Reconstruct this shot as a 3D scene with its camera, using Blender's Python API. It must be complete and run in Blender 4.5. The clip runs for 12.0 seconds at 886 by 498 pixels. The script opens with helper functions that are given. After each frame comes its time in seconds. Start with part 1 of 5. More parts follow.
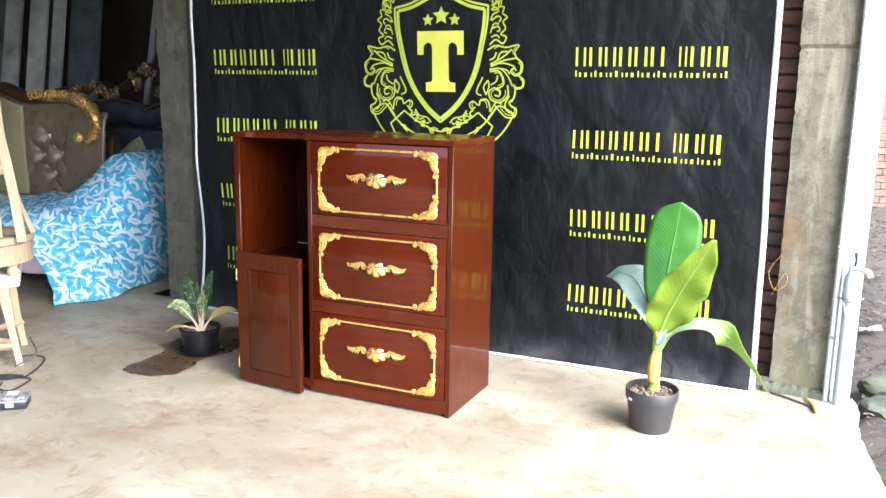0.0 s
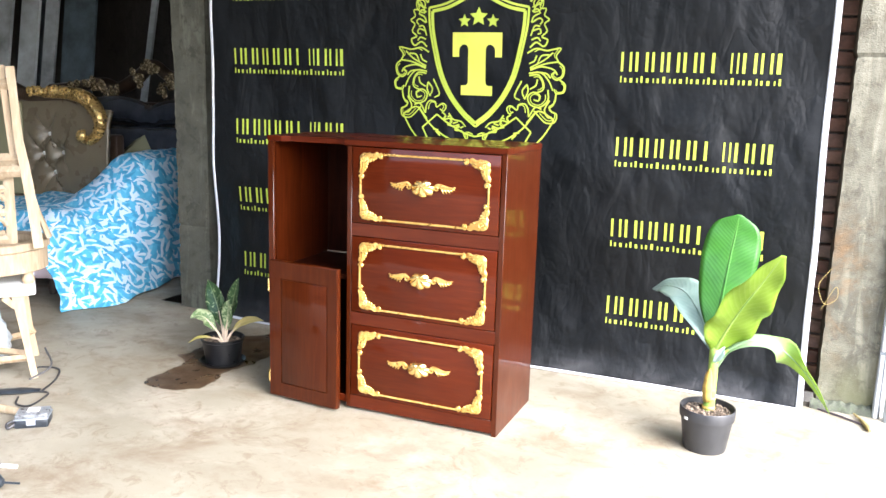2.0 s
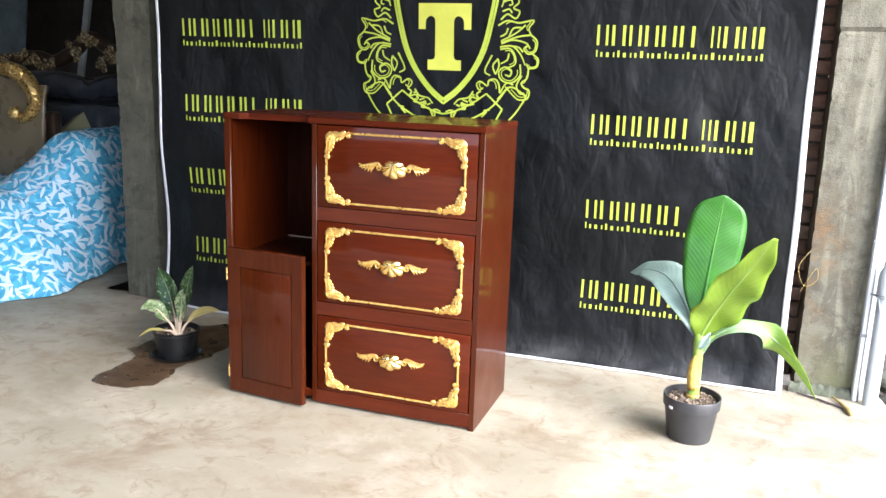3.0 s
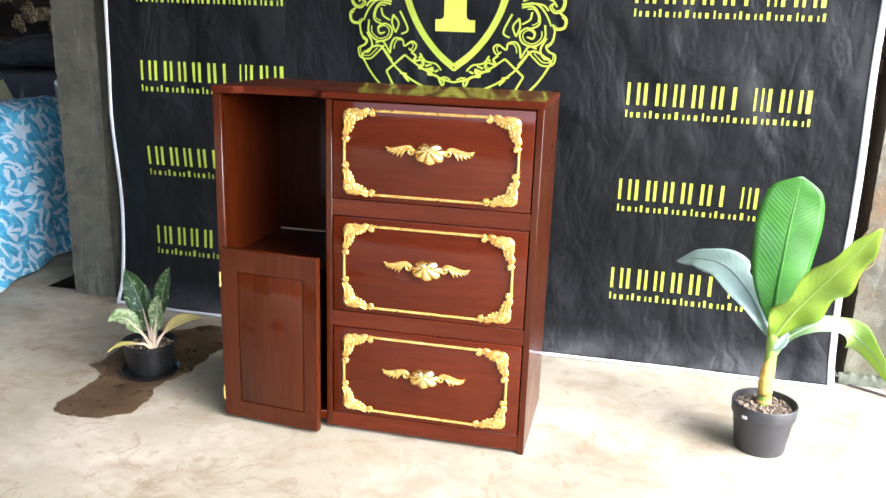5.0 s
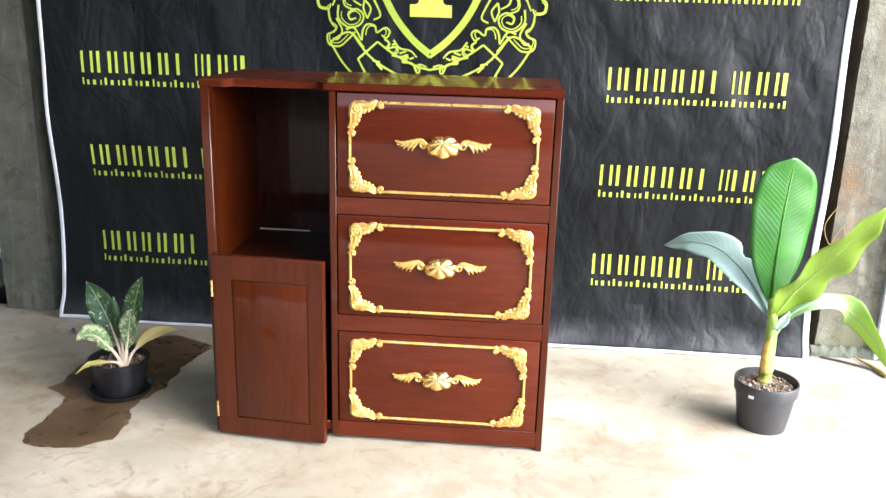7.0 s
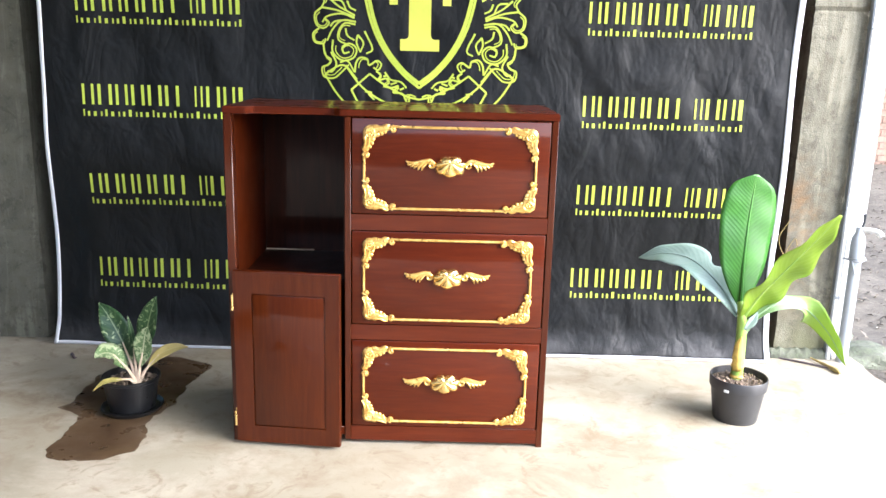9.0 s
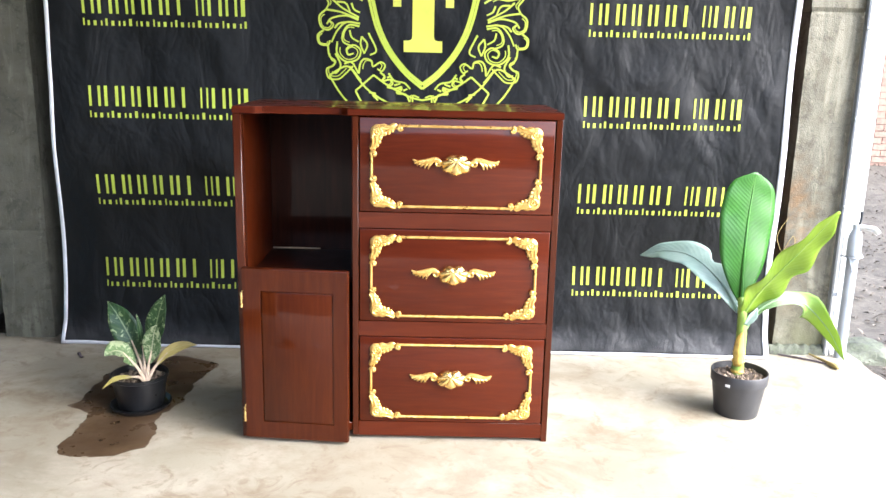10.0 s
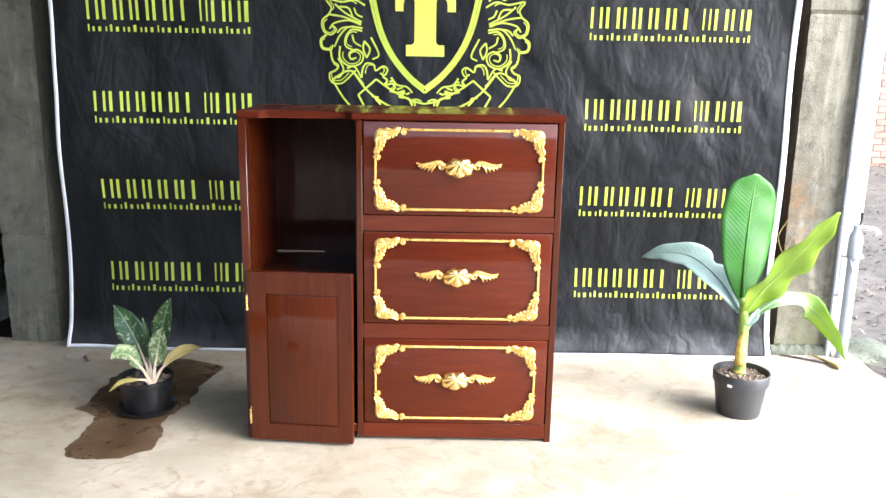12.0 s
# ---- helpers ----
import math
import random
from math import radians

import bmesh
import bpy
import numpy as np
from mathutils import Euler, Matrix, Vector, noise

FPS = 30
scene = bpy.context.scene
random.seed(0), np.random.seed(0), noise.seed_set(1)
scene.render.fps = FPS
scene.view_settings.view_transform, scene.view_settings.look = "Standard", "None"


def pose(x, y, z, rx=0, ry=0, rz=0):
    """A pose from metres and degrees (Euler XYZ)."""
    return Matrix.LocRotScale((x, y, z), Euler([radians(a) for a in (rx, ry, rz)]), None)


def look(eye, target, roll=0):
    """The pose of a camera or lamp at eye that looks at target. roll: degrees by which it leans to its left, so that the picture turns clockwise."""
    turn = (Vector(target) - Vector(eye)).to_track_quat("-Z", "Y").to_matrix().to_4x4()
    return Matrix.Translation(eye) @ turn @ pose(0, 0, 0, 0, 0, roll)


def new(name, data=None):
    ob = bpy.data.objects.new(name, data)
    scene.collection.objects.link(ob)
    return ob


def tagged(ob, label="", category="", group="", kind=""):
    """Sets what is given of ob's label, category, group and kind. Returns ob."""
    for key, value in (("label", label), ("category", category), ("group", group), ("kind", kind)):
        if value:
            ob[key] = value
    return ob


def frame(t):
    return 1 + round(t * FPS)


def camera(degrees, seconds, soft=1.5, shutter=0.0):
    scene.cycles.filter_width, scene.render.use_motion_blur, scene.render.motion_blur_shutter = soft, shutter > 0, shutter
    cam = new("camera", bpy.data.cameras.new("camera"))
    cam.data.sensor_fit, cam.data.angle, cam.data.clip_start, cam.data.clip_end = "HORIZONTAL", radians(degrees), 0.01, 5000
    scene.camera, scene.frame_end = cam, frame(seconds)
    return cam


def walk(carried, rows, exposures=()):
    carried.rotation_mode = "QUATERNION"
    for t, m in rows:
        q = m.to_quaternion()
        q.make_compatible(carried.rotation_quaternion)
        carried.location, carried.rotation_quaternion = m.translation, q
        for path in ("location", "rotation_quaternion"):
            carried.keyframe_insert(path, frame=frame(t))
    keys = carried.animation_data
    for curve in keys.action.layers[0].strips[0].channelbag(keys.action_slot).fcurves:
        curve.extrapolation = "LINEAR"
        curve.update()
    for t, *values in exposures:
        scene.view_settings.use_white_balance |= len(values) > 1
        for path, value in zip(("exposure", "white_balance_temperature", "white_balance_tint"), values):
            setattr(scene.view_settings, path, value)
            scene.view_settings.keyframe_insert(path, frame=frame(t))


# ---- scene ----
cam = camera(56.4, 12.0)
PATH = [
    (0, (0.047, -0.081, 1.391), (-0.767, 1.706, 1.012), 0.9),
    (0.5, (0.008, -0.077, 1.39), (-0.807, 1.709, 1.009), 0.9),
    (1, (-0.087, -0.056, 1.401), (-0.899, 1.731, 1.018), 0.8),
    (1.5, (-0.193, -0.049, 1.407), (-1.004, 1.738, 1.023), 0.7),
    (2, (-0.293, -0.06, 1.408), (-1.052, 1.751, 1.027), 1.7),
    (2.5, (-0.361, -0.025, 1.396), (-1.058, 1.808, 1.003), 2.0),
    (3, (-0.469, 0.09, 1.396), (-1.101, 1.938, 0.965), 1.9),
    (3.2, (-0.544, 0.143, 1.393), (-1.153, 1.997, 0.951), 1.8),
    (4.8, (-0.971, 0.436, 1.406), (-1.413, 2.315, 0.884), 2.0),
    (5, (-1.038, 0.45, 1.403), (-1.464, 2.332, 0.881), 1.9),
    (5.5, (-1.155, 0.47, 1.393), (-1.518, 2.365, 0.866), 2.1),
    (6, (-1.295, 0.482, 1.397), (-1.578, 2.389, 0.863), 2.4),
    (6.5, (-1.423, 0.496, 1.397), (-1.617, 2.41, 0.851), 1.7),
    (7, (-1.466, 0.502, 1.4), (-1.613, 2.419, 0.849), 1.6),
    (7.5, (-1.518, 0.465, 1.403), (-1.617, 2.39, 0.87), 1.9),
    (9.5, (-1.713, 0.213, 1.364), (-1.7, 2.161, 0.911), 1.3),
    (10, (-1.724, 0.205, 1.36), (-1.709, 2.153, 0.908), 1.3),
    (10.5, (-1.735, 0.207, 1.359), (-1.722, 2.155, 0.906), 1.2),
    (11, (-1.744, 0.201, 1.365), (-1.731, 2.15, 0.916), 1.1),
    (11.5, (-1.748, 0.191, 1.363), (-1.735, 2.141, 0.919), 1.0),
    (12, (-1.732, 0.181, 1.363), (-1.72, 2.131, 0.918), 1.0),
]
walk(cam, [(t, look(eye, target, roll)) for t, eye, target, roll in PATH], exposures=[(0.0, 2.62, 5980, 13), (1.0, 2.74, 5980, 13), (2.0, 2.84, 5980, 13), (2.5, 2.78, 5980, 13), (3.0, 2.5, 5980, 13), (5.0, 2.78, 5980, 13), (7.5, 2.74, 5960, 13), (10.0, 2.78, 5940, 13), (12.0, 2.88, 5920, 13)])

# ---- world and light ----
SUN_ELEVATION, SUN_AZIMUTH = 38.0, 116.0     # azimuth: degrees clockwise from +y (towards +x)
world = bpy.data.worlds.new("overcast_sky")
scene.world = world
world.use_nodes = True
wn = world.node_tree
sky = wn.nodes.new("ShaderNodeTexSky")
sky.sky_type, sky.sun_disc = "NISHITA", False
sky.sun_elevation, sky.sun_rotation = radians(SUN_ELEVATION), radians(SUN_AZIMUTH)
sky.dust_density, sky.air_density = 3.0, 1.0
pale = wn.nodes.new("ShaderNodeHueSaturation")
pale.inputs["Saturation"].default_value = 0.7
wn.links.new(sky.outputs["Color"], pale.inputs["Color"])
wn.links.new(pale.outputs["Color"], wn.nodes["Background"].inputs["Color"])
wn.nodes["Background"].inputs["Strength"].default_value = 0.165

sun_data = bpy.data.lights.new("sun", "SUN")
sun_data.energy, sun_data.angle, sun_data.color = 1.6, radians(50), (1.0, 0.97, 0.93)
sun = new("sun", sun_data)
sd = Vector((math.sin(radians(SUN_AZIMUTH)) * math.cos(radians(SUN_ELEVATION)), math.cos(radians(SUN_AZIMUTH)) * math.cos(radians(SUN_ELEVATION)), math.sin(radians(SUN_ELEVATION))))
sun.matrix_world = look(sd * 30, (0, 0, 0))


# ---- materials ----
class Nodes:
    """A node material under construction."""

    def __init__(self, name):
        self.mat = bpy.data.materials.new(name)
        self.mat.use_nodes = True
        self.tree = self.mat.node_tree
        self.bsdf = self.tree.nodes["Principled BSDF"]
        self.coord = self.tree.nodes.new("ShaderNodeTexCoord").outputs["Object"]

    def link(self, a, b):
        self.tree.links.new(a, b)

    def stretch(self, s, rot=(0, 0, 0)):
        n = self.tree.nodes.new("ShaderNodeMapping")
        n.inputs["Scale"].default_value = s
        n.inputs["Rotation"].default_value = [radians(a) for a in rot]
        self.link(self.coord, n.inputs["Vector"])
        return n.outputs["Vector"]

    def noise(self, scale, detail=4, rough=0.55, distort=0.0, vec=None):
        n = self.tree.nodes.new("ShaderNodeTexNoise")
        n.inputs["Scale"].default_value, n.inputs["Detail"].default_value = scale, detail
        n.inputs["Roughness"].default_value, n.inputs["Distortion"].default_value = rough, distort
        self.link(vec or self.coord, n.inputs["Vector"])
        return n.outputs["Fac"]

    def ramp(self, fac, stops, constant=False):
        n = self.tree.nodes.new("ShaderNodeValToRGB")
        n.color_ramp.interpolation = "CONSTANT" if constant else "LINEAR"
        while len(n.color_ramp.elements) < len(stops):
            n.color_ramp.elements.new(0.5)
        for e, (p, c) in zip(n.color_ramp.elements, stops):
            e.position = p
            e.color = (*c, 1) if isinstance(c, tuple) else (c, c, c, 1)
        self.link(fac, n.inputs["Fac"])
        return n.outputs["Color"]

    def mix(self, fac, a, b, mode="MIX"):
        n = self.tree.nodes.new("ShaderNodeMix")
        n.data_type, n.blend_type = "RGBA", mode
        for sock, v in ((n.inputs[0], fac), (n.inputs[6], a), (n.inputs[7], b)):
            if isinstance(v, bpy.types.NodeSocket):
                self.link(v, sock)
            elif isinstance(v, tuple):
                sock.default_value = (*v, 1)
            else:
                sock.default_value = v
        return n.outputs[2]

    def math(self, op, a, b=0.0):
        n = self.tree.nodes.new("ShaderNodeMath")
        n.operation = op
        for sock, v in ((n.inputs[0], a), (n.inputs[1], b)):
            if isinstance(v, bpy.types.NodeSocket):
                self.link(v, sock)
            else:
                sock.default_value = v
        return n.outputs[0]

    def axis(self, i):
        n = self.tree.nodes.new("ShaderNodeSeparateXYZ")
        self.link(self.coord, n.inputs[0])
        return n.outputs[i]

    def island(self):
        return self.tree.nodes.new("ShaderNodeNewGeometry").outputs["Random Per Island"]

    def per_object(self):
        return self.tree.nodes.new("ShaderNodeObjectInfo").outputs["Random"]

    def put(self, color=None, rough=None, metal=0.0, bump=None, strength=0.3, dist=0.002, coat=0.0, coat_rough=0.05, **more):
        for name, v in (("Base Color", color), ("Roughness", rough)):
            if v is None:
                continue
            if isinstance(v, bpy.types.NodeSocket):
                self.link(v, self.bsdf.inputs[name])
            elif isinstance(v, tuple):
                self.bsdf.inputs[name].default_value = (*v, 1)
            else:
                self.bsdf.inputs[name].default_value = v
        self.bsdf.inputs["Metallic"].default_value = metal
        self.bsdf.inputs["Coat Weight"].default_value = coat
        self.bsdf.inputs["Coat Roughness"].default_value = coat_rough
        for name, v in more.items():
            self.bsdf.inputs[name.replace("_", " ")].default_value = v
        if bump is not None:
            n = self.tree.nodes.new("ShaderNodeBump")
            n.inputs["Strength"].default_value, n.inputs["Distance"].default_value = strength, dist
            self.link(bump, n.inputs["Height"])
            self.link(n.outputs["Normal"], self.bsdf.inputs["Normal"])
        return self.mat


def varnished(name, stretch, dark, mid, light, rough=0.4, coat=0.5):
    n = Nodes(name)
    v = n.stretch(stretch)
    grain = n.noise(9, 6, 0.6, 0.6, v)
    broad = n.noise(1.6, 3)
    c = n.ramp(grain, [(0.3, dark), (0.52, mid), (0.75, light)])
    c = n.mix(n.ramp(broad, [(0.35, 0.0), (0.7, 0.45)]), c, dark)
    r = n.ramp(n.noise(5, 4), [(0.3, rough - 0.06), (0.75, rough + 0.08)])
    wave = n.tree.nodes.new("ShaderNodeBump")
    wave.inputs["Strength"].default_value, wave.inputs["Distance"].default_value = 0.15, 0.007
    n.link(n.noise(5, 2, 0.5), wave.inputs["Height"])
    n.link(wave.outputs["Normal"], n.bsdf.inputs["Coat Normal"])
    return n.put(c, r, bump=n.noise(22, 4, 0.6, 0, v), strength=0.05, dist=0.001, coat=coat, coat_rough=0.07, Specular_IOR_Level=0.05)


MAHOGANY_X = varnished("mahogany_lengthwise", (0.6, 6, 6), (0.050, 0.0066, 0.0013), (0.065, 0.0095, 0.0018), (0.086, 0.0145, 0.0027))
MAHOGANY_Z = varnished("mahogany_upright", (6, 6, 0.5), (0.034, 0.0056, 0.0010), (0.048, 0.0088, 0.0016), (0.067, 0.0135, 0.0024))
# Next two woods put the open niche's shade into darker tones.
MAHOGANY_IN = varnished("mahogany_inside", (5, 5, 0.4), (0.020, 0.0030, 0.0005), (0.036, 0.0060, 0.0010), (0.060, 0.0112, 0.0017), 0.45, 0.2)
MAHOGANY_SHADE = varnished("mahogany_recess_shade", (5, 5, 0.4), (0.010, 0.0025, 0.0012), (0.020, 0.0046, 0.0020), (0.032, 0.0075, 0.0032), 0.4, 0.2)


def gold_leaf():
    n = Nodes("gold_paint")
    c = n.ramp(n.noise(60, 4), [(0.3, (0.58, 0.33, 0.07)), (0.6, (0.78, 0.52, 0.16)), (0.8, (0.90, 0.69, 0.31))])
    return n.put(c, n.ramp(n.noise(40, 3), [(0.3, 0.22), (0.7, 0.42)]), 0.7, n.noise(220, 3), 0.25, 0.001)


def concrete(name, c, scale=2.0, bump=0.5, stain=(0.3, 0.26, 0.18), stain_amount=0.4, rough=0.85, rust=False):
    n = Nodes(name)
    big, mid, fine = n.noise(scale, 5, 0.6, 0.4), n.noise(scale * 6, 5, 0.65), n.noise(180, 3)
    streak = n.noise(scale * 2.2, 5, 0.65, 0.8, n.stretch((2.4, 2.4, 0.35)))
    a = tuple(v * 0.55 for v in c)
    col = n.ramp(big, [(0.3, a), (0.55, c), (0.8, tuple(min(1, v * 1.18) for v in c))])
    col = n.mix(n.ramp(mid, [(0.42, 0.0), (0.75, stain_amount)]), col, stain)
    col = n.mix(n.ramp(fine, [(0.3, 0.25), (0.6, 0.0)]), col, tuple(v * 0.55 for v in c))
    col = n.mix(n.ramp(streak, [(0.50, 0.0), (0.66, 0.75)]), col, tuple(min(1, v * 1.55) for v in c))
    col = n.mix(n.ramp(n.noise(scale * 3, 8, 0.75, 0.5), [(0.54, 0.0), (0.62, 0.65)]), col, tuple(v * 0.4 for v in c))
    col = n.mix(n.ramp(n.noise(34, 6, 0.75), [(0.56, 0.0), (0.66, 0.7)]), col, tuple(v * 0.45 for v in c))
    col = n.mix(n.ramp(n.noise(47, 5, 0.75), [(0.60, 0.0), (0.70, 0.6)]), col, tuple(min(1, v * 1.9) for v in c))
    if rust:
        band = n.ramp(n.math("MULTIPLY", n.axis(2), 0.5), [(0.08, 0.0), (0.2, 0.9), (0.38, 0.8), (0.52, 0.0)])
        blot = n.ramp(n.noise(4.5, 5, 0.65, 0.6), [(0.50, 0.0), (0.68, 0.85)])
        col = n.mix(n.mix(1.0, band, blot, "MULTIPLY"), col, (0.20, 0.115, 0.050))
        foot = n.ramp(n.math("MULTIPLY", n.axis(2), 1.0), [(0.02, 0.8), (0.30, 0.0)])
        col = n.mix(n.mix(1.0, foot, n.ramp(n.noise(6, 5), [(0.35, 0.2), (0.6, 1.0)]), "MULTIPLY"), col, (0.115, 0.12, 0.055))
    h = n.math("ADD", n.math("MULTIPLY", mid, 0.6), n.math("MULTIPLY", fine, 0.4))
    return n.put(col, rough, bump=h, strength=bump, dist=0.004)


def floor_screed():
    n = Nodes("worn_cement_screed")
    v = n.stretch((1.0, 1.35, 1.0), (0, 0, 18))
    broad, mid, fine = n.noise(0.7, 4, 0.6, 0.6), n.noise(2.6, 6, 0.68, 0.35, v), n.noise(150, 3)
    col = n.ramp(broad, [(0.34, (0.213, 0.189, 0.140)), (0.5, (0.273, 0.248, 0.189)), (0.66, (0.328, 0.301, 0.238))])
    col = n.mix(n.ramp(mid, [(0.50, 0.0), (0.70, 0.75)]), col, (0.171, 0.125, 0.077))
    col = n.mix(n.ramp(n.noise(1.7, 6, 0.7, 0.3, v), [(0.50, 0.0), (0.66, 0.6)]), col, (0.424, 0.383, 0.314))
    col = n.mix(n.ramp(n.noise(7.5, 6, 0.72, 1.2), [(0.54, 0.0), (0.64, 0.6)]), col, (0.165, 0.125, 0.079))
    col = n.mix(n.ramp(n.noise(26, 4, 0.7), [(0.60, 0.0), (0.72, 0.4)]), col, (0.187, 0.144, 0.093))
    col = n.mix(n.ramp(fine, [(0.3, 0.18), (0.55, 0.0)]), col, (0.220, 0.180, 0.127))
    r = n.ramp(mid, [(0.3, 0.42), (0.7, 0.7)])
    return n.put(col, r, bump=n.math("ADD", n.math("MULTIPLY", mid, 0.5), n.math("MULTIPLY", fine, 0.25)), strength=0.22, dist=0.004)


def wet_cement():
    n = Nodes("wet_cement")
    c = n.ramp(n.noise(6, 5, 0.6, 0.5), [(0.3, (0.042, 0.025, 0.013)), (0.7, (0.094, 0.061, 0.033))])
    return n.put(c, n.ramp(n.noise(9, 4), [(0.35, 0.22), (0.65, 0.5)]), bump=n.noise(60, 3), strength=0.3, dist=0.001, Specular_IOR_Level=0.25)


def banner_cloth():
    n = Nodes("black_vinyl_banner")
    fold = n.math("ADD", n.noise(2.4, 2, 0.5, 0.5, n.stretch((1.2, 1.0, 0.75), (0, 32, 0))), n.math("MULTIPLY", n.noise(9, 3, 0.5, 0.3, n.stretch((1.1, 1.0, 0.7), (0, -38, 0))), 0.22))
    fine = n.noise(420, 2)
    dust = n.ramp(n.noise(2.2, 6, 0.6, 0.8), [(0.40, 0.05), (0.62, 0.45)])
    low = n.ramp(n.axis(2), [(0.0, 1.0), (0.03, 0.55), (0.08, 0.16), (0.16, 0.0)])
    col = n.ramp(n.noise(3, 4), [(0.3, (0.0014, 0.0022, 0.0030)), (0.7, (0.0032, 0.0044, 0.0056))])
    col = n.mix(n.mix(1.0, dust, low, "MULTIPLY"), col, (0.22, 0.22, 0.23))
    crease = n.math("ABSOLUTE", n.math("SUBTRACT", n.noise(5.5, 3, 0.55, 0.6, n.stretch((1.2, 1.0, 0.6), (0, 40, 0))), 0.5))
    h = n.math("ADD", n.math("ADD", fold, n.math("MULTIPLY", crease, 0.34)), n.math("MULTIPLY", fine, 0.02))
    return n.put(col, n.ramp(n.noise(6, 4), [(0.3, 0.42), (0.7, 0.54)]), bump=h, strength=1.0, dist=0.040, Specular_IOR_Level=0.29)


def simple(name, c, rough=0.5, metal=0.0, scale=12, vary=0.25, bump=0.15, dist=0.001, fine=90, coat=0.0, **more):
    n = Nodes(name)
    lo, hi = tuple(v * (1 - vary) for v in c), tuple(min(1, v * (1 + vary)) for v in c)
    col = n.ramp(n.noise(scale, 5, 0.6), [(0.3, lo), (0.5, c), (0.72, hi)])
    r = n.ramp(n.noise(scale * 2, 3), [(0.3, max(0.03, rough - 0.08)), (0.7, min(1, rough + 0.08))])
    return n.put(col, r, metal, n.noise(fine, 3), bump, dist, coat, **more)


def leaf_print(n, scale, long, slim, shift):
    """Mask of scattered leaf silhouettes: one slim, bent, freely turned leaf in each cell of the weave's plane."""
    turn = n.tree.nodes.new("ShaderNodeMapping")
    turn.vector_type = "TEXTURE"
    turn.inputs["Rotation"].default_value = Vector((0.62, -0.60, 0.50)).to_track_quat("Z", "Y").to_euler()
    n.link(n.coord, turn.inputs["Vector"])
    at = n.tree.nodes.new("ShaderNodeMapping")
    at.inputs["Scale"].default_value = (scale, scale, scale)
    at.inputs["Location"].default_value = shift
    n.link(turn.outputs["Vector"], at.inputs["Vector"])
    cell = n.tree.nodes.new("ShaderNodeTexVoronoi")
    cell.voronoi_dimensions = "2D"
    cell.inputs["Scale"].default_value = 1.0
    n.link(at.outputs["Vector"], cell.inputs["Vector"])
    off = n.tree.nodes.new("ShaderNodeVectorMath")
    off.operation = "SUBTRACT"
    n.link(at.outputs["Vector"], off.inputs[0])
    n.link(cell.outputs["Position"], off.inputs[1])
    sep = n.tree.nodes.new("ShaderNodeSeparateColor")
    n.link(cell.outputs["Color"], sep.inputs[0])
    rot = n.tree.nodes.new("ShaderNodeVectorRotate")
    rot.rotation_type = "Z_AXIS"
    n.link(off.outputs["Vector"], rot.inputs["Vector"])
    n.link(n.math("MULTIPLY", sep.outputs[0], 6.28), rot.inputs["Angle"])
    xyz = n.tree.nodes.new("ShaderNodeSeparateXYZ")
    n.link(rot.outputs["Vector"], xyz.inputs[0])
    u = n.math("DIVIDE", xyz.outputs[0], long)
    bend = n.math("MULTIPLY", n.math("MULTIPLY", u, u), n.math("SUBTRACT", n.math("MULTIPLY", sep.outputs[1], 0.7), 0.35))
    w = n.math("ABSOLUTE", n.math("DIVIDE", n.math("SUBTRACT", xyz.outputs[1], bend), slim))
    return n.math("LESS_THAN", n.math("ADD", n.math("MULTIPLY", u, u), w), 1.0)


def floral_cloth():
    n = Nodes("blue_floral_cotton")
    c = n.ramp(n.noise(4, 3), [(0.4, (0.36, 0.49, 0.60)), (0.6, (0.45, 0.58, 0.68))])
    for scale, long, slim, shift, tint in ((10.5, 0.72, 0.20, (0, 0, 0), (0.12, 0.42, 0.62)), (11.5, 0.75, 0.19, (3.1, 1.7, 0), (0.055, 0.31, 0.52)), (12.5, 0.75, 0.20, (7.3, 2.2, 0), (0.065, 0.34, 0.55)), (16.0, 0.75, 0.19, (1.3, 8.2, 0), (0.04, 0.25, 0.44)), (14.0, 0.75, 0.13, (5.3, 4.2, 0), (0.45, 0.58, 0.68))):
        c = n.mix(leaf_print(n, scale, long, slim, shift), c, tint)
    return n.put(c, 0.85, bump=n.noise(14, 4), strength=0.35, dist=0.01)


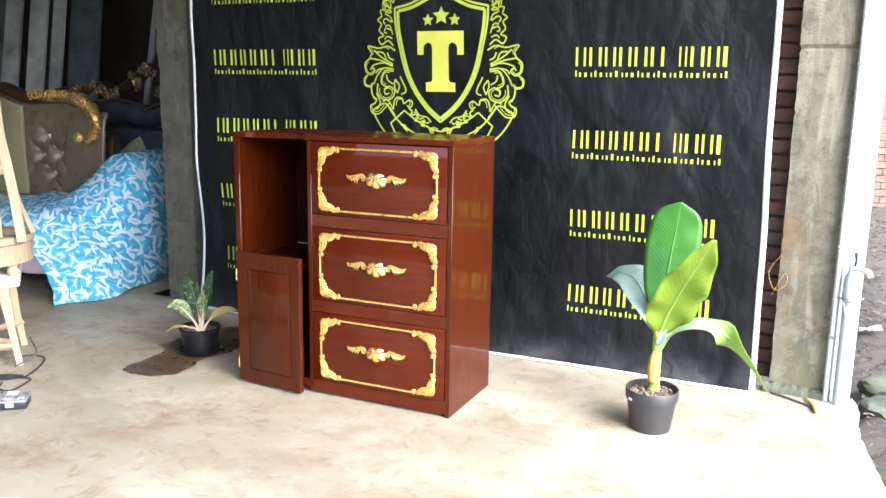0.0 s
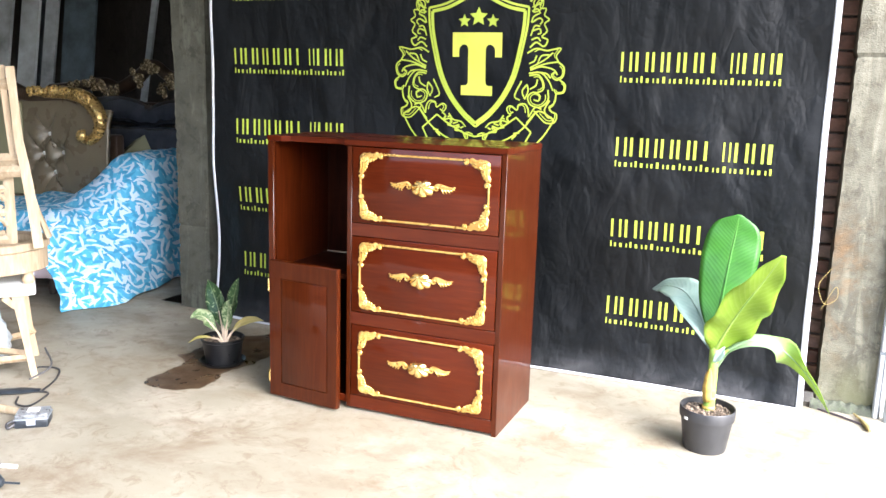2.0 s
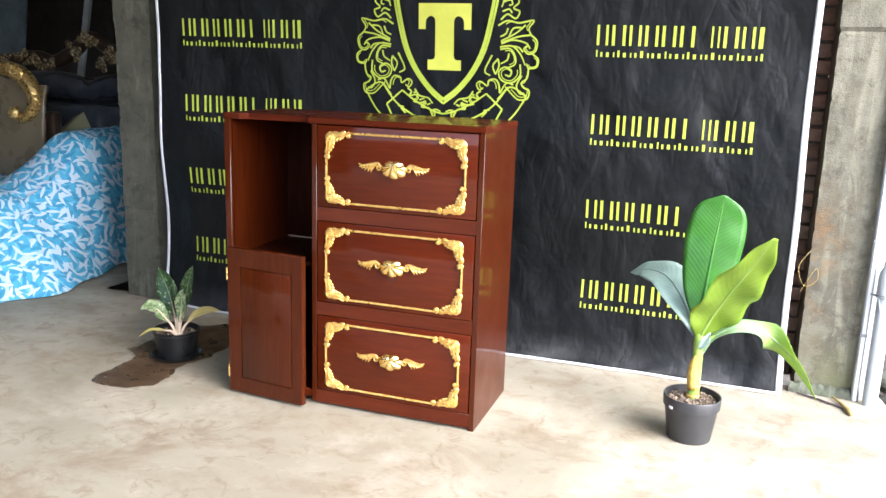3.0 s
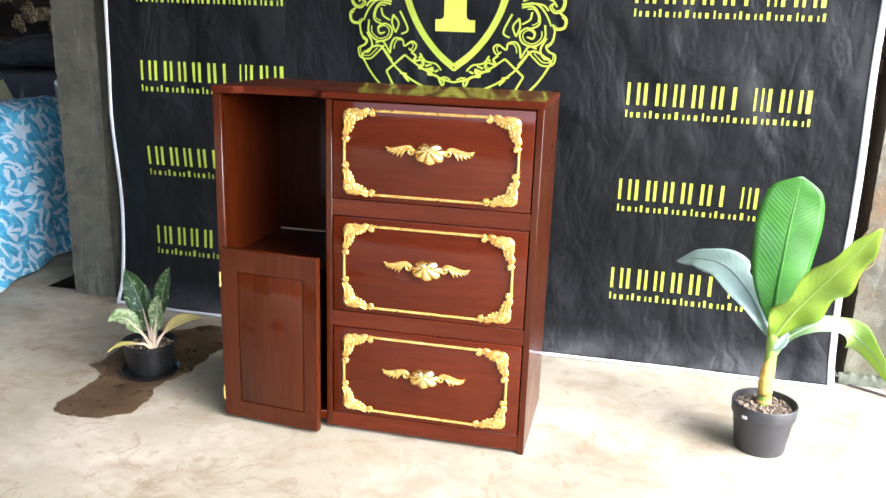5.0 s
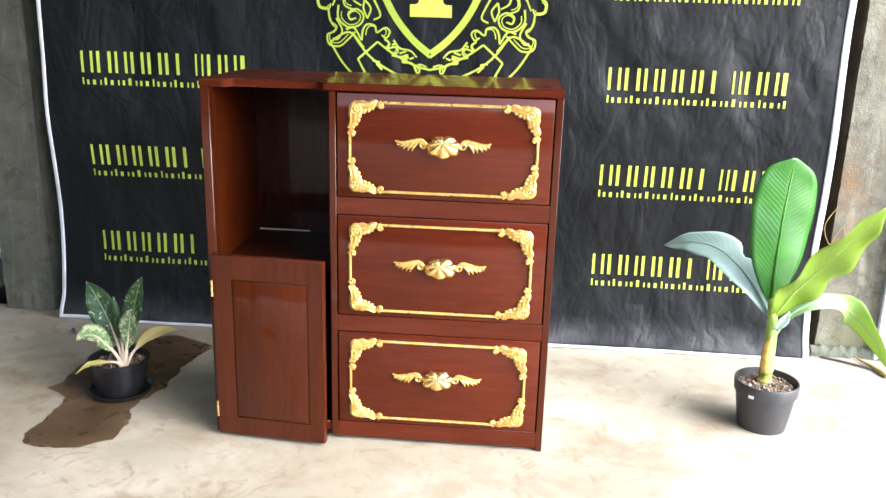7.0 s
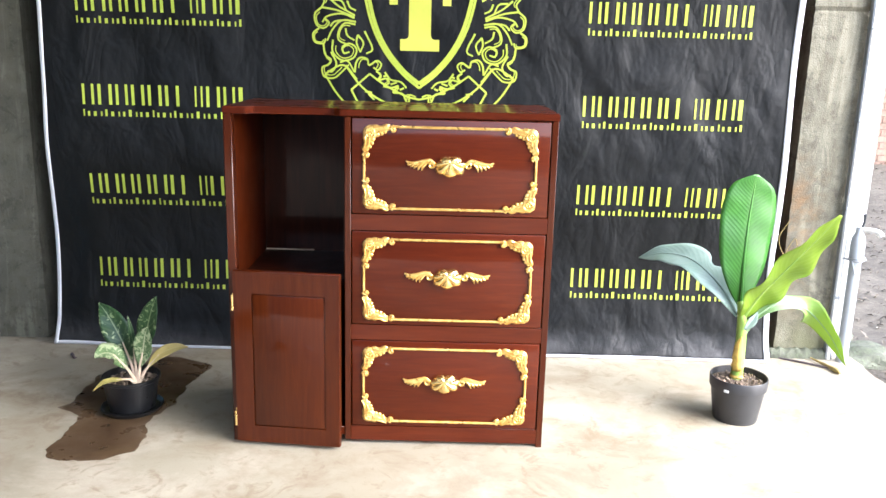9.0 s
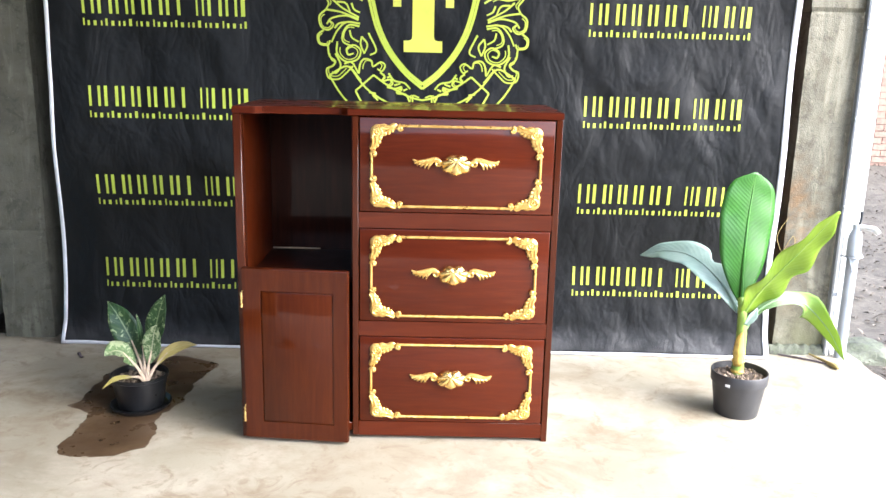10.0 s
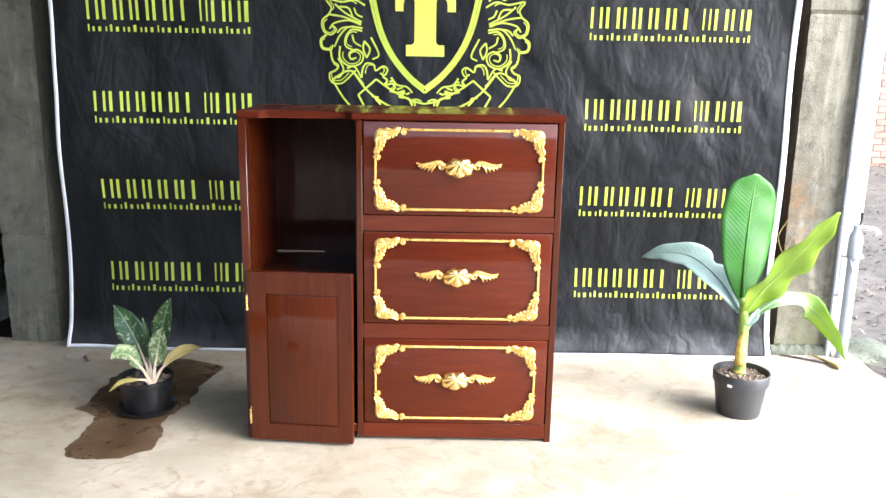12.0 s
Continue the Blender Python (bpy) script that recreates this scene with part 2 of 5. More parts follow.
def leaf_green(name, dark, light, rib, ribs=70.0, rough=0.35, pale=None, translucent=0.25, blots=0.55, tip=None):
    """Leaf blade: u runs along, v across (stored in the UV map)."""
    n = Nodes(name)
    uv = n.tree.nodes.new("ShaderNodeUVMap").outputs["UV"]
    sep = n.tree.nodes.new("ShaderNodeSeparateXYZ")
    n.link(uv, sep.inputs[0])
    u, v = sep.outputs[0], sep.outputs[1]
    off = n.math("ABSOLUTE", n.math("SUBTRACT", v, 0.5))
    vein = n.math("SINE", n.math("MULTIPLY", n.math("SUBTRACT", u, n.math("MULTIPLY", off, 0.35)), ribs))
    col = n.ramp(n.noise(9, 4), [(0.3, dark), (0.7, light)])
    col = n.mix(n.ramp(vein, [(0.3, 0.0), (1.0, 0.11)]), col, rib)
    if tip:
        col = n.mix(n.ramp(u, [(0.45, 0.0), (0.75, 1.0)]), col, tip)
    if pale:
        blot = n.noise(38, 3, 0.6, 1.2)
        col = n.mix(n.ramp(blot, [(blots, 0.0), (blots + 0.06, 0.85)]), col, pale)
    col = n.mix(n.ramp(off, [(0.012, 0.8), (0.035, 0.0)]), col, rib)
    mat = n.put(col, rough, bump=vein, strength=0.10, dist=0.002)
    bs = n.tree.nodes.new("ShaderNodeBsdfTranslucent")
    n.link(col, bs.inputs["Color"])
    mx = n.tree.nodes.new("ShaderNodeMixShader")
    mx.inputs[0].default_value = translucent
    n.link(n.bsdf.outputs[0], mx.inputs[1])
    n.link(bs.outputs[0], mx.inputs[2])
    n.link(mx.outputs[0], n.tree.nodes["Material Output"].inputs["Surface"])
    return mat


def brick_clay():
    n = Nodes("old_clay_brick")
    c = n.ramp(n.per_object(), [(0.0, (0.27, 0.13, 0.09)), (0.5, (0.38, 0.21, 0.15)), (1.0, (0.32, 0.22, 0.17))])
    c = n.mix(n.ramp(n.noise(14, 5), [(0.45, 0.0), (0.7, 0.6)]), c, (0.09, 0.075, 0.06))
    return n.put(c, 0.9, bump=n.noise(80, 4), strength=0.6, dist=0.004)


def leaf_litter():
    n = Nodes("dry_leaf")
    c = n.ramp(n.island(), [(0.0, (0.034, 0.027, 0.019)), (0.4, (0.072, 0.06, 0.044)), (0.9, (0.12, 0.10, 0.078)), (1.0, (0.24, 0.21, 0.17))])
    return n.put(c, 0.8)


def raw_wood():
    n = Nodes("raw_teak")
    v = n.stretch((7, 7, 1.2))
    c = n.ramp(n.noise(7, 5, 0.6, 0.5, v), [(0.3, (0.28, 0.21, 0.13)), (0.55, (0.38, 0.30, 0.20)), (0.8, (0.47, 0.40, 0.30))])
    c = n.mix(n.ramp(n.noise(2.2, 3), [(0.5, 0.0), (0.75, 0.5)]), c, (0.40, 0.25, 0.12))
    return n.put(c, 0.65, bump=n.noise(30, 4, 0.6, 0, v), strength=0.2, dist=0.002)


GOLD = gold_leaf()
SHINY_GOLD = simple("polished_gold", (0.90, 0.66, 0.26), 0.17, 0.95, 40, 0.12, 0.15, 0.001, 70)
BRASS = simple("brass", (0.80, 0.58, 0.22), 0.28, 1.0)
SCREED = floor_screed()
WET = wet_cement()
COLUMN_C = concrete("weathered_concrete", (0.098, 0.099, 0.078), 3.2, 1.2, (0.078, 0.076, 0.050), 0.75)
COLUMN_R = concrete("stained_concrete", (0.168, 0.161, 0.122), 2.6, 1.8, (0.078, 0.066, 0.038), 0.8, rust=True)
# Plaster coloured dark to carry the gloom of the unlit workshop.
PLASTER = concrete("rough_shade_plaster", (0.055, 0.05, 0.045), 1.0, 0.6, (0.03, 0.028, 0.025), 0.5)
# Tone of the added opposite wall, chosen for what the wood reflects.
UNSEEN_WALL = concrete("unseen_wall_paint", (0.13, 0.125, 0.115), 1.2, 0.3, (0.10, 0.095, 0.085), 0.4)
ROOFING = simple("grey_roof_sheet", (0.22, 0.21, 0.20), 0.7, 0.0, 2)
MORTAR = concrete("mortar", (0.16, 0.145, 0.12), 5, 0.8)
BANNER = banner_cloth()
PRINT = simple("yellow_green_print", (0.42, 0.52, 0.058), 0.45, 0.0, 30, 0.08, 0.1)
PRINT_T = simple("yellow_print", (0.55, 0.58, 0.085), 0.45, 0.0, 8, 0.10, 0.1)
HEM = simple("white_banner_hem", (0.60, 0.63, 0.68), 0.5, 0.0, 9, 0.1)
BLACK_POT = simple("black_plastic", (0.006, 0.0065, 0.0075), 0.35, 0.0, 18, 0.3)
GREY_POT = simple("charcoal_plastic", (0.030, 0.030, 0.032), 0.45, 0.0, 18, 0.25)
SOIL = simple("potting_soil", (0.085, 0.062, 0.045), 0.95, 0.0, 60, 0.7, 1.0, 0.01)
CRUMB = simple("soil_crumb", (0.19, 0.145, 0.105), 0.95, 0.0, 40, 0.6, 0.6)
BRICK = brick_clay()
WHITE_STEEL = simple("white_painted_steel", (0.78, 0.79, 0.78), 0.4, 0.0, 6, 0.08)
GREY_STEEL = simple("grey_steel", (0.30, 0.33, 0.36), 0.4, 0.3, 9, 0.2)
PVC = simple("grey_pvc_pipe", (0.38, 0.42, 0.46), 0.35, 0.0, 8, 0.12)
EARTH = concrete("bare_earth", (0.088, 0.078, 0.062), 3, 1.0, (0.046, 0.038, 0.027), 0.7)
STONE = concrete("mossy_stone", (0.085, 0.092, 0.068), 5, 1.0, (0.10, 0.13, 0.06), 0.6)
RAW = raw_wood()
BLUE_CLOTH = floral_cloth()
PINK = simple("pale_pink_cotton", (0.70, 0.58, 0.60), 0.9, 0.0, 5, 0.12, 0.3, 0.006, 12)
TAUPE = simple("taupe_leatherette", (0.125, 0.105, 0.070), 0.30, 0.0, 4, 0.15, 0.15, 0.002, 60)
OLIVE = simple("olive_cushion", (0.19, 0.19, 0.11), 0.7, 0.0, 4, 0.15)
DARK_WOOD = simple("dark_walnut", (0.035, 0.022, 0.014), 0.35, 0.0, 10, 0.35, 0.2, 0.002, 60, 0.3)
OLD_GOLD = simple("antique_gilding", (0.68, 0.49, 0.19), 0.3, 0.7, 26, 0.55, 0.4, 0.003, 120)
BLACK_HIDE = simple("black_leatherette", (0.035, 0.042, 0.055), 0.14, 0.0, 8, 0.3, coat=0.6)
PLANK = simple("grey_sawn_plank", (0.48, 0.54, 0.57), 0.8, 0.0, 3, 0.45, 0.4, 0.003, 40)
CLEAR_BAG = simple("cloudy_plastic_bag", (0.52, 0.58, 0.62), 0.3, 0.0, 14, 0.2, 0.5, 0.006, 26)
DARK_STEEL = simple("dark_blue_steel", (0.026, 0.033, 0.042), 0.4, 0.3, 20, 0.5)
CABLE = simple("black_cable", (0.03, 0.03, 0.032), 0.5, 0.0, 30, 0.3)
WHITE_PLASTIC = simple("white_plastic", (0.75, 0.75, 0.73), 0.45, 0.0, 20, 0.06)
BANANA_DARK = leaf_green("banana_leaf_green", (0.022, 0.105, 0.012), (0.045, 0.185, 0.018), (0.12, 0.30, 0.06), 190.0, 0.34)
BANANA_LIGHT = leaf_green("banana_leaf_lime", (0.21, 0.34, 0.025), (0.31, 0.45, 0.055), (0.42, 0.54, 0.16), 140.0, 0.35, None, 0.5)
# Arching leaf: gloss on its upper part is painted pale, tip left lime.
BANANA_SHEEN = leaf_green("banana_leaf_sheen", (0.26, 0.42, 0.20), (0.38, 0.53, 0.31), (0.46, 0.60, 0.36), 120.0, 0.25, None, 0.4, tip=(0.30, 0.46, 0.04))
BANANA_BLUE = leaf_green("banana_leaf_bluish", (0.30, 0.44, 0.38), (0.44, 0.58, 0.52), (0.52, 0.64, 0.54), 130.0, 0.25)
STEM = leaf_green("banana_stalk", (0.16, 0.30, 0.04), (0.30, 0.42, 0.09), (0.35, 0.45, 0.15), 0.0, 0.4, None, 0.0)
HUSK = simple("yellow_dry_sheath", (0.55, 0.38, 0.08), 0.6, 0.0, 30, 0.4)
DUMB = leaf_green("speckled_leaf", (0.010, 0.038, 0.012), (0.026, 0.072, 0.022), (0.22, 0.29, 0.14), 60.0, 0.30, (0.27, 0.35, 0.17), blots=0.57)
DUMB_PALE = leaf_green("pale_leaf", (0.06, 0.12, 0.045), (0.13, 0.21, 0.085), (0.50, 0.52, 0.36), 60.0, 0.42, (0.36, 0.42, 0.25), 0.25, 0.50)
DUMB_OLD = leaf_green("yellowing_leaf", (0.36, 0.33, 0.09), (0.52, 0.42, 0.16), (0.56, 0.5, 0.24), 50.0, 0.5)
PALE_STEM = simple("cream_leaf_stem", (0.55, 0.44, 0.33), 0.5, 0.0, 30, 0.2)
LITTER = leaf_litter()
WRAPPER = simple("pale_printed_wrapper", (0.55, 0.42, 0.44), 0.4, 0.0, 22, 0.6)
DRY_STALK = simple("dry_stalk", (0.33, 0.25, 0.09), 0.8, 0.0, 30, 0.4)
DARK_STICK = simple("dark_stick", (0.06, 0.045, 0.05), 0.8, 0.0, 30, 0.4)


# ---- building helpers ----
def finish(name, bm, material, smooth=40.0):
    bmesh.ops.recalc_face_normals(bm, faces=bm.faces)
    me = bpy.data.meshes.new(name)
    bm.to_mesh(me)
    bm.free()
    me.materials.append(material)
    if smooth:
        me.polygons.foreach_set("use_smooth", [True] * len(me.polygons))
        me.set_sharp_from_angle(angle=radians(smooth))
    return me


def thing(name, at, label, category, group="", kind=""):
    ob = new(name)
    ob.empty_display_size = 0.1
    ob.location = at
    return tagged(ob, label, category, group, kind)


def attach(ob, parent):
    ob.parent = parent
    m = Matrix.Translation(parent.location) if parent.parent is None else Matrix.Identity(4)
    ob.matrix_parent_inverse = m.inverted()
    return ob


def part(name, bm, material, parent, label="", smooth=40.0):
    ob = new(name, finish(name, bm, material, smooth))
    attach(ob, parent)
    return tagged(ob, label) if label else ob


def solid(name, bm, material, label, category="", kind="", group="", smooth=40.0):
    return tagged(new(name, finish(name, bm, material, smooth)), label, category, group, kind)


def box(bm, x0, x1, y0, y1, z0, z1, bevel=0.0, seg=1):
    vs = [bm.verts.new((x, y, z)) for x in (x0, x1) for y in (y0, y1) for z in (z0, z1)]
    fs = [bm.faces.new([vs[i] for i in f]) for f in ((0, 1, 3, 2), (4, 6, 7, 5), (0, 4, 5, 1), (2, 3, 7, 6), (0, 2, 6, 4), (1, 5, 7, 3))]
    if bevel:
        es = list({e for f in fs for e in f.edges})
        bmesh.ops.bevel(bm, geom=es, offset=bevel, segments=seg, affect="EDGES", profile=0.5)


def turned_box(bm, m, sx, sy, sz, bevel=0.0):
    tmp = bmesh.new()
    box(tmp, -sx / 2, sx / 2, -sy / 2, sy / 2, -sz / 2, sz / 2, bevel)
    tmp.transform(m)
    me = bpy.data.meshes.new("tmp")
    tmp.to_mesh(me)
    tmp.free()
    bm.from_mesh(me)
    bpy.data.meshes.remove(me)


def spline(points, n):
    """n + 1 points of a smooth curve through the given ones."""
    p = [Vector(q) for q in points]
    p = [2 * p[0] - p[1], *p, 2 * p[-1] - p[-2]]
    out = []
    for i in range(n + 1):
        s = i / n * (len(p) - 3)
        k = min(int(s), len(p) - 4)
        f = s - k
        a, b, c, d = p[k:k + 4]
        out.append(0.5 * ((2 * b) + (c - a) * f + (2 * a - 5 * b + 4 * c - d) * f * f + (3 * b - a - 3 * c + d) * f ** 3))
    return out


def lerp_list(vals, s):
    s = min(max(s, 0), 1) * (len(vals) - 1)
    k = min(int(s), len(vals) - 2) if len(vals) > 1 else 0
    return vals[k] + (vals[min(k + 1, len(vals) - 1)] - vals[k]) * (s - k)


def sweep(bm, pts, radii, segs=8, squash=None, up=Vector((0, 0, 1))):
    """A tube along pts. squash: (axis, factor), flattens the section along that axis."""
    pts = [Vector(p) for p in pts]
    rings = []
    for i, p in enumerate(pts):
        d = (pts[min(i + 1, len(pts) - 1)] - pts[max(i - 1, 0)]).normalized()
        a = d.cross(up)
        a = a.normalized() if a.length > 1e-4 else d.orthogonal().normalized()
        b = d.cross(a).normalized()
        r = lerp_list(radii, i / max(1, len(pts) - 1))
        ring = []
        for k in range(segs):
            t = 2 * math.pi * k / segs
            o = a * math.cos(t) * r + b * math.sin(t) * r
            if squash:
                o -= squash[0] * o.dot(squash[0]) * (1 - squash[1])
            ring.append(bm.verts.new(p + o))
        rings.append(ring)
    for r0, r1 in zip(rings, rings[1:]):
        for k in range(segs):
            bm.faces.new((r0[k], r0[(k + 1) % segs], r1[(k + 1) % segs], r1[k]))
    bm.faces.new(rings[0][::-1])
    bm.faces.new(rings[-1])


def lathe(bm, c, profile, segs=32):
    """Profile: (radius, height) pairs; a zero radius closes it."""
    rings = []
    for r, z in profile:
        if r < 1e-6:
            rings.append([bm.verts.new((c[0], c[1], c[2] + z))])
        else:
            rings.append([bm.verts.new((c[0] + r * math.cos(2 * math.pi * k / segs), c[1] + r * math.sin(2 * math.pi * k / segs), c[2] + z)) for k in range(segs)])
    for a, b in zip(rings, rings[1:]):
        for k in range(segs):
            q = [a[k % len(a)], a[(k + 1) % len(a)], b[(k + 1) % len(b)], b[k % len(b)]]
            q = list(dict.fromkeys(q))
            if len(q) > 2:
                bm.faces.new(q)


def blob(bm, c, r, m=None, seg=10, rings=6):
    mat = Matrix.Translation(c) @ (m.to_4x4() if m else Matrix.Identity(4)) @ Matrix.Diagonal((*r, 1))
    bmesh.ops.create_uvsphere(bm, u_segments=seg, v_segments=rings, radius=1, matrix=mat)


def grid(bm, nu, nv, f, uv=False):
    """A sheet of nu x nv cells; f(u, v) gives the place."""
    vs = [[bm.verts.new(f(i / nu, j / nv)) for j in range(nv + 1)] for i in range(nu + 1)]
    layer = bm.loops.layers.uv.new("UVMap") if uv else None
    for i in range(nu):
        for j in range(nv):
            face = bm.faces.new((vs[i][j], vs[i + 1][j], vs[i + 1][j + 1], vs[i][j + 1]))
            if uv:
                for loop, (a, b) in zip(face.loops, ((i, j), (i + 1, j), (i + 1, j + 1), (i, j + 1))):
                    loop[layer].uv = (a / nu, b / nv)


def thicken(ob, t):
    m = ob.modifiers.new("thickness", "SOLIDIFY")
    m.thickness, m.offset = t, 0
    return ob


def smooth_step(a, b, x):
    t = min(max((x - a) / (b - a), 0), 1)
    return t * t * (3 - 2 * t)


def wob(x, y=0.0, z=0.0, s=1.0):
    return noise.noise(Vector((x * s, y * s, z * s)))


# ---- structure ----
def slab_edge(y):
    """x of the screed's broken outer edge."""
    return 0.30 + max(0, 3.6 - y) * 0.155 + 0.018 * wob(y, 3, 0, 7) + 0.01 * wob(y, 9, 0, 25)


def floor():
    bm = bmesh.new()
    ys = [-4 + i * 0.05 for i in range(int(8.05 / 0.05))] + [4.05]
    xs = [-10, -6, -4, -2, -1, -0.3]
    rows = []
    for y in ys:
        row = [bm.verts.new((x, y, 0)) for x in xs] + [bm.verts.new((slab_edge(y) - 0.012, y, 0)), bm.verts.new((slab_edge(y), y, -0.014)), bm.verts.new((slab_edge(y) + 0.02 * wob(y, 5, 0, 9), y, -0.18))]
        rows.append(row)
    for a, b in zip(rows, rows[1:]):
        for k in range(len(a) - 1):
            bm.faces.new((a[k], a[k + 1], b[k + 1], b[k]))
    back = [bm.verts.new((x, 7.6, 0)) for x in xs[:3]]
    mid = rows[-1][:3]
    for k in range(2):
        bm.faces.new((mid[k], mid[k + 1], back[k + 1], back[k]))
    return solid("floor", bm, SCREED, "worn beige cement screed floor with scuffs and stains", "floor", "structure")


floor()


def ground():
    bm = bmesh.new()

    def f(u, v):
        x = -14 + 34 * u ** 1.0
        y = -10 + 34 * v
        d = max(0.0, math.hypot(max(0, x - 0.6), max(0, y - 4.6)))
        inside = x < slab_edge(min(y, 4)) + 0.05 and y < 7.8
        z = -0.13 + 0.05 * d * smooth_step(0, 6, d) + 0.05 * wob(x, y, 0, 1.3) + 0.02 * wob(x, y, 4, 6)
        return (x, y, -0.24 if inside else z)
    grid(bm, 170, 170, f)
    o = bm.verts.new
    far = 1500
    for a, b, c, d in (((-far, -far), (far, -far), (far, -10), (-far, -10)), ((-far, 24), (far, 24), (far, far), (-far, far)), ((-far, -10), (-14, -10), (-14, 24), (-far, 24)), ((20, -10), (far, -10), (far, 24), (20, 24))):
        bm.faces.new([o((*p, -0.15)) for p in (a, b, c, d)])
    return solid("ground", bm, EARTH, "bare brown earth yard strewn with leaf litter", "ground", "structure")


ground()


def rough_column(name, x0, x1, y0, y1, z1, material, label, seam, flare):
    bm = bmesh.new()
    n = 160
    cx, cy, hx, hy = (x0 + x1) / 2, (y0 + y1) / 2, (x1 - x0) / 2, (y1 - y0) / 2
    ring = [(-1, -1), (-0.5, -1), (0, -1), (0.5, -1), (1, -1), (1, -0.5), (1, 0), (1, 0.5), (1, 1), (0.5, 1), (0, 1), (-0.5, 1), (-1, 1), (-1, 0.5), (-1, 0), (-1, -0.5)]
    rings = []
    for i in range(n + 1):
        z = z1 * i / n
        s = 1.0 + (flare if z > seam else 0.0)
        r = []
        for a, b in ring:
            corner = abs(a) == 1 and abs(b) == 1
            x, y = cx + a * hx * s, cy + b * hy * s
            chip = 0.006 * max(0, wob(x, y, z, 9)) + 0.009 * max(0, wob(x, y, z, 34)) + 0.003 if corner else 0.002 * wob(x, y, z, 12)
            if abs(z - seam) < 0.012 or abs(z - 0.335 * seam) < 0.007:
                chip += 0.006
            r.append(bm.verts.new((x - a * chip, y - b * chip, z)))
        rings.append(r)
    for a, b in zip(rings, rings[1:]):
        for k in range(16):
            bm.faces.new((a[k], a[(k + 1) % 16], b[(k + 1) % 16], b[k]))
    bm.faces.new(rings[-1])
    return solid(name, bm, material, label, "column", "structure", smooth=25)


rough_column("column_left", -3.80, -3.555, 4.0, 4.26, 3.0, COLUMN_C, "weathered grey cast concrete column with a rough pour joint", 1.57, 0.04)
rough_column("column_right", -0.09, 0.165, 4.0, 4.26, 3.0, COLUMN_R, "weathered concrete column with moss and rusty stains", 1.60, 0.03)


def column_foot():
    """Ragged mortar lip where the column meets the screed."""
    bm = bmesh.new()

    def f(u, v):
        x = -0.11 + 0.29 * u
        h = 0.045 + 0.018 * wob(x, 3, 0, 14) + 0.012 * wob(x, 5, 0, 40)
        out = 0.030 + 0.012 * wob(x, 8, 0, 18)
        t = v * math.pi / 2
        return (x, 3.997 - out * math.cos(t) + 0.004 * wob(x, v, 0, 30), -0.002 + h * math.sin(t) + 0.003 * wob(x, v, 3, 45))
    grid(bm, 60, 8, f)
    solid("column_foot", bm, STONE, "ragged mossy mortar lip at the column's foot", "mortar", "structure")


column_foot()


def walls():
    for name, b, m, label in (
        ("wall_behind_banner", (-3.555, -0.09, 4.20, 4.34, 0, 3.0), MORTAR, "rough mortar wall behind the banner"),
        ("wall_workshop_back", (-10, -2.6, 7.6, 7.8, 0, 3.4), PLASTER, "back wall of the workshop, plaster darkened for the unlit room"),
        ("wall_workshop_side", (-10.2, -10, -1.5, 7.8, 0, 3.4), PLASTER, "side wall of the workshop, plaster darkened for shade"),
        # added wall out of view, blocks light and reflections from the left
        ("wall_unseen_front", (-10, -5.2, -1.5, -1.3, 0, 3.0), PLASTER, "plain plastered wall added out of view to darken the left"),
        # added wall out of view, hides the low sky from glossy faces
        ("wall_unseen_opposite", (-14, 6, -9.2, -9.0, -0.2, 3.2), UNSEEN_WALL, "plain wall added out of view to dim reflections"),
        ("wall_workshop_inner", (-3.0, -2.8, 4.34, 7.6, 0, 3.4), PLASTER, "partition wall of the workshop, plaster darkened for shade"),
    ):
        bm = bmesh.new()
        box(bm, *b)
        solid(name, bm, m, label, "wall", "structure")
    # Assumed roof out of view; its front edge is set to limit skylight.
    bm = bmesh.new()
    box(bm, -10.2, 0.45, -1.3, 7.8, 3.0, 3.06)
    solid("ceiling", bm, ROOFING, "assumed grey sheet roof, unseen, holding skylight off the porch", "ceiling", "structure")


walls()


# ---- banner ----
def banner_y(x, z):
    y = 3.925 + 0.045 * math.exp(-((z - 0.42) / 0.33) ** 2) - 0.03 * smooth_step(0.12, 0.0, z) - 0.02 * smooth_step(1.3, 1.9, z)
    y += 0.012 * wob(x, 0, z * 0.5, 1.7)
    y += 0.006 * wob(x * 1.5 + z * 0.8, 2, z * 0.5 - x * 0.4, 4)
    y += 0.016 * smooth_step(-2.9, -3.45, x) * math.sin(7 * x + 2.2 * z)
    return y


def banner_left(z):
    return -3.488 + 0.036 * z + 0.004 * wob(z, 1, 0, 3)


def banner_right(z):
    return -0.146 - 0.016 * z + 0.006 * wob(z, 7, 0, 2)


BANNER_TOP = 2.4
banner = thing("banner", (-1.82, 3.94, 0.0), "black vinyl banner with yellow-green emblem and white hem between columns", "banner")


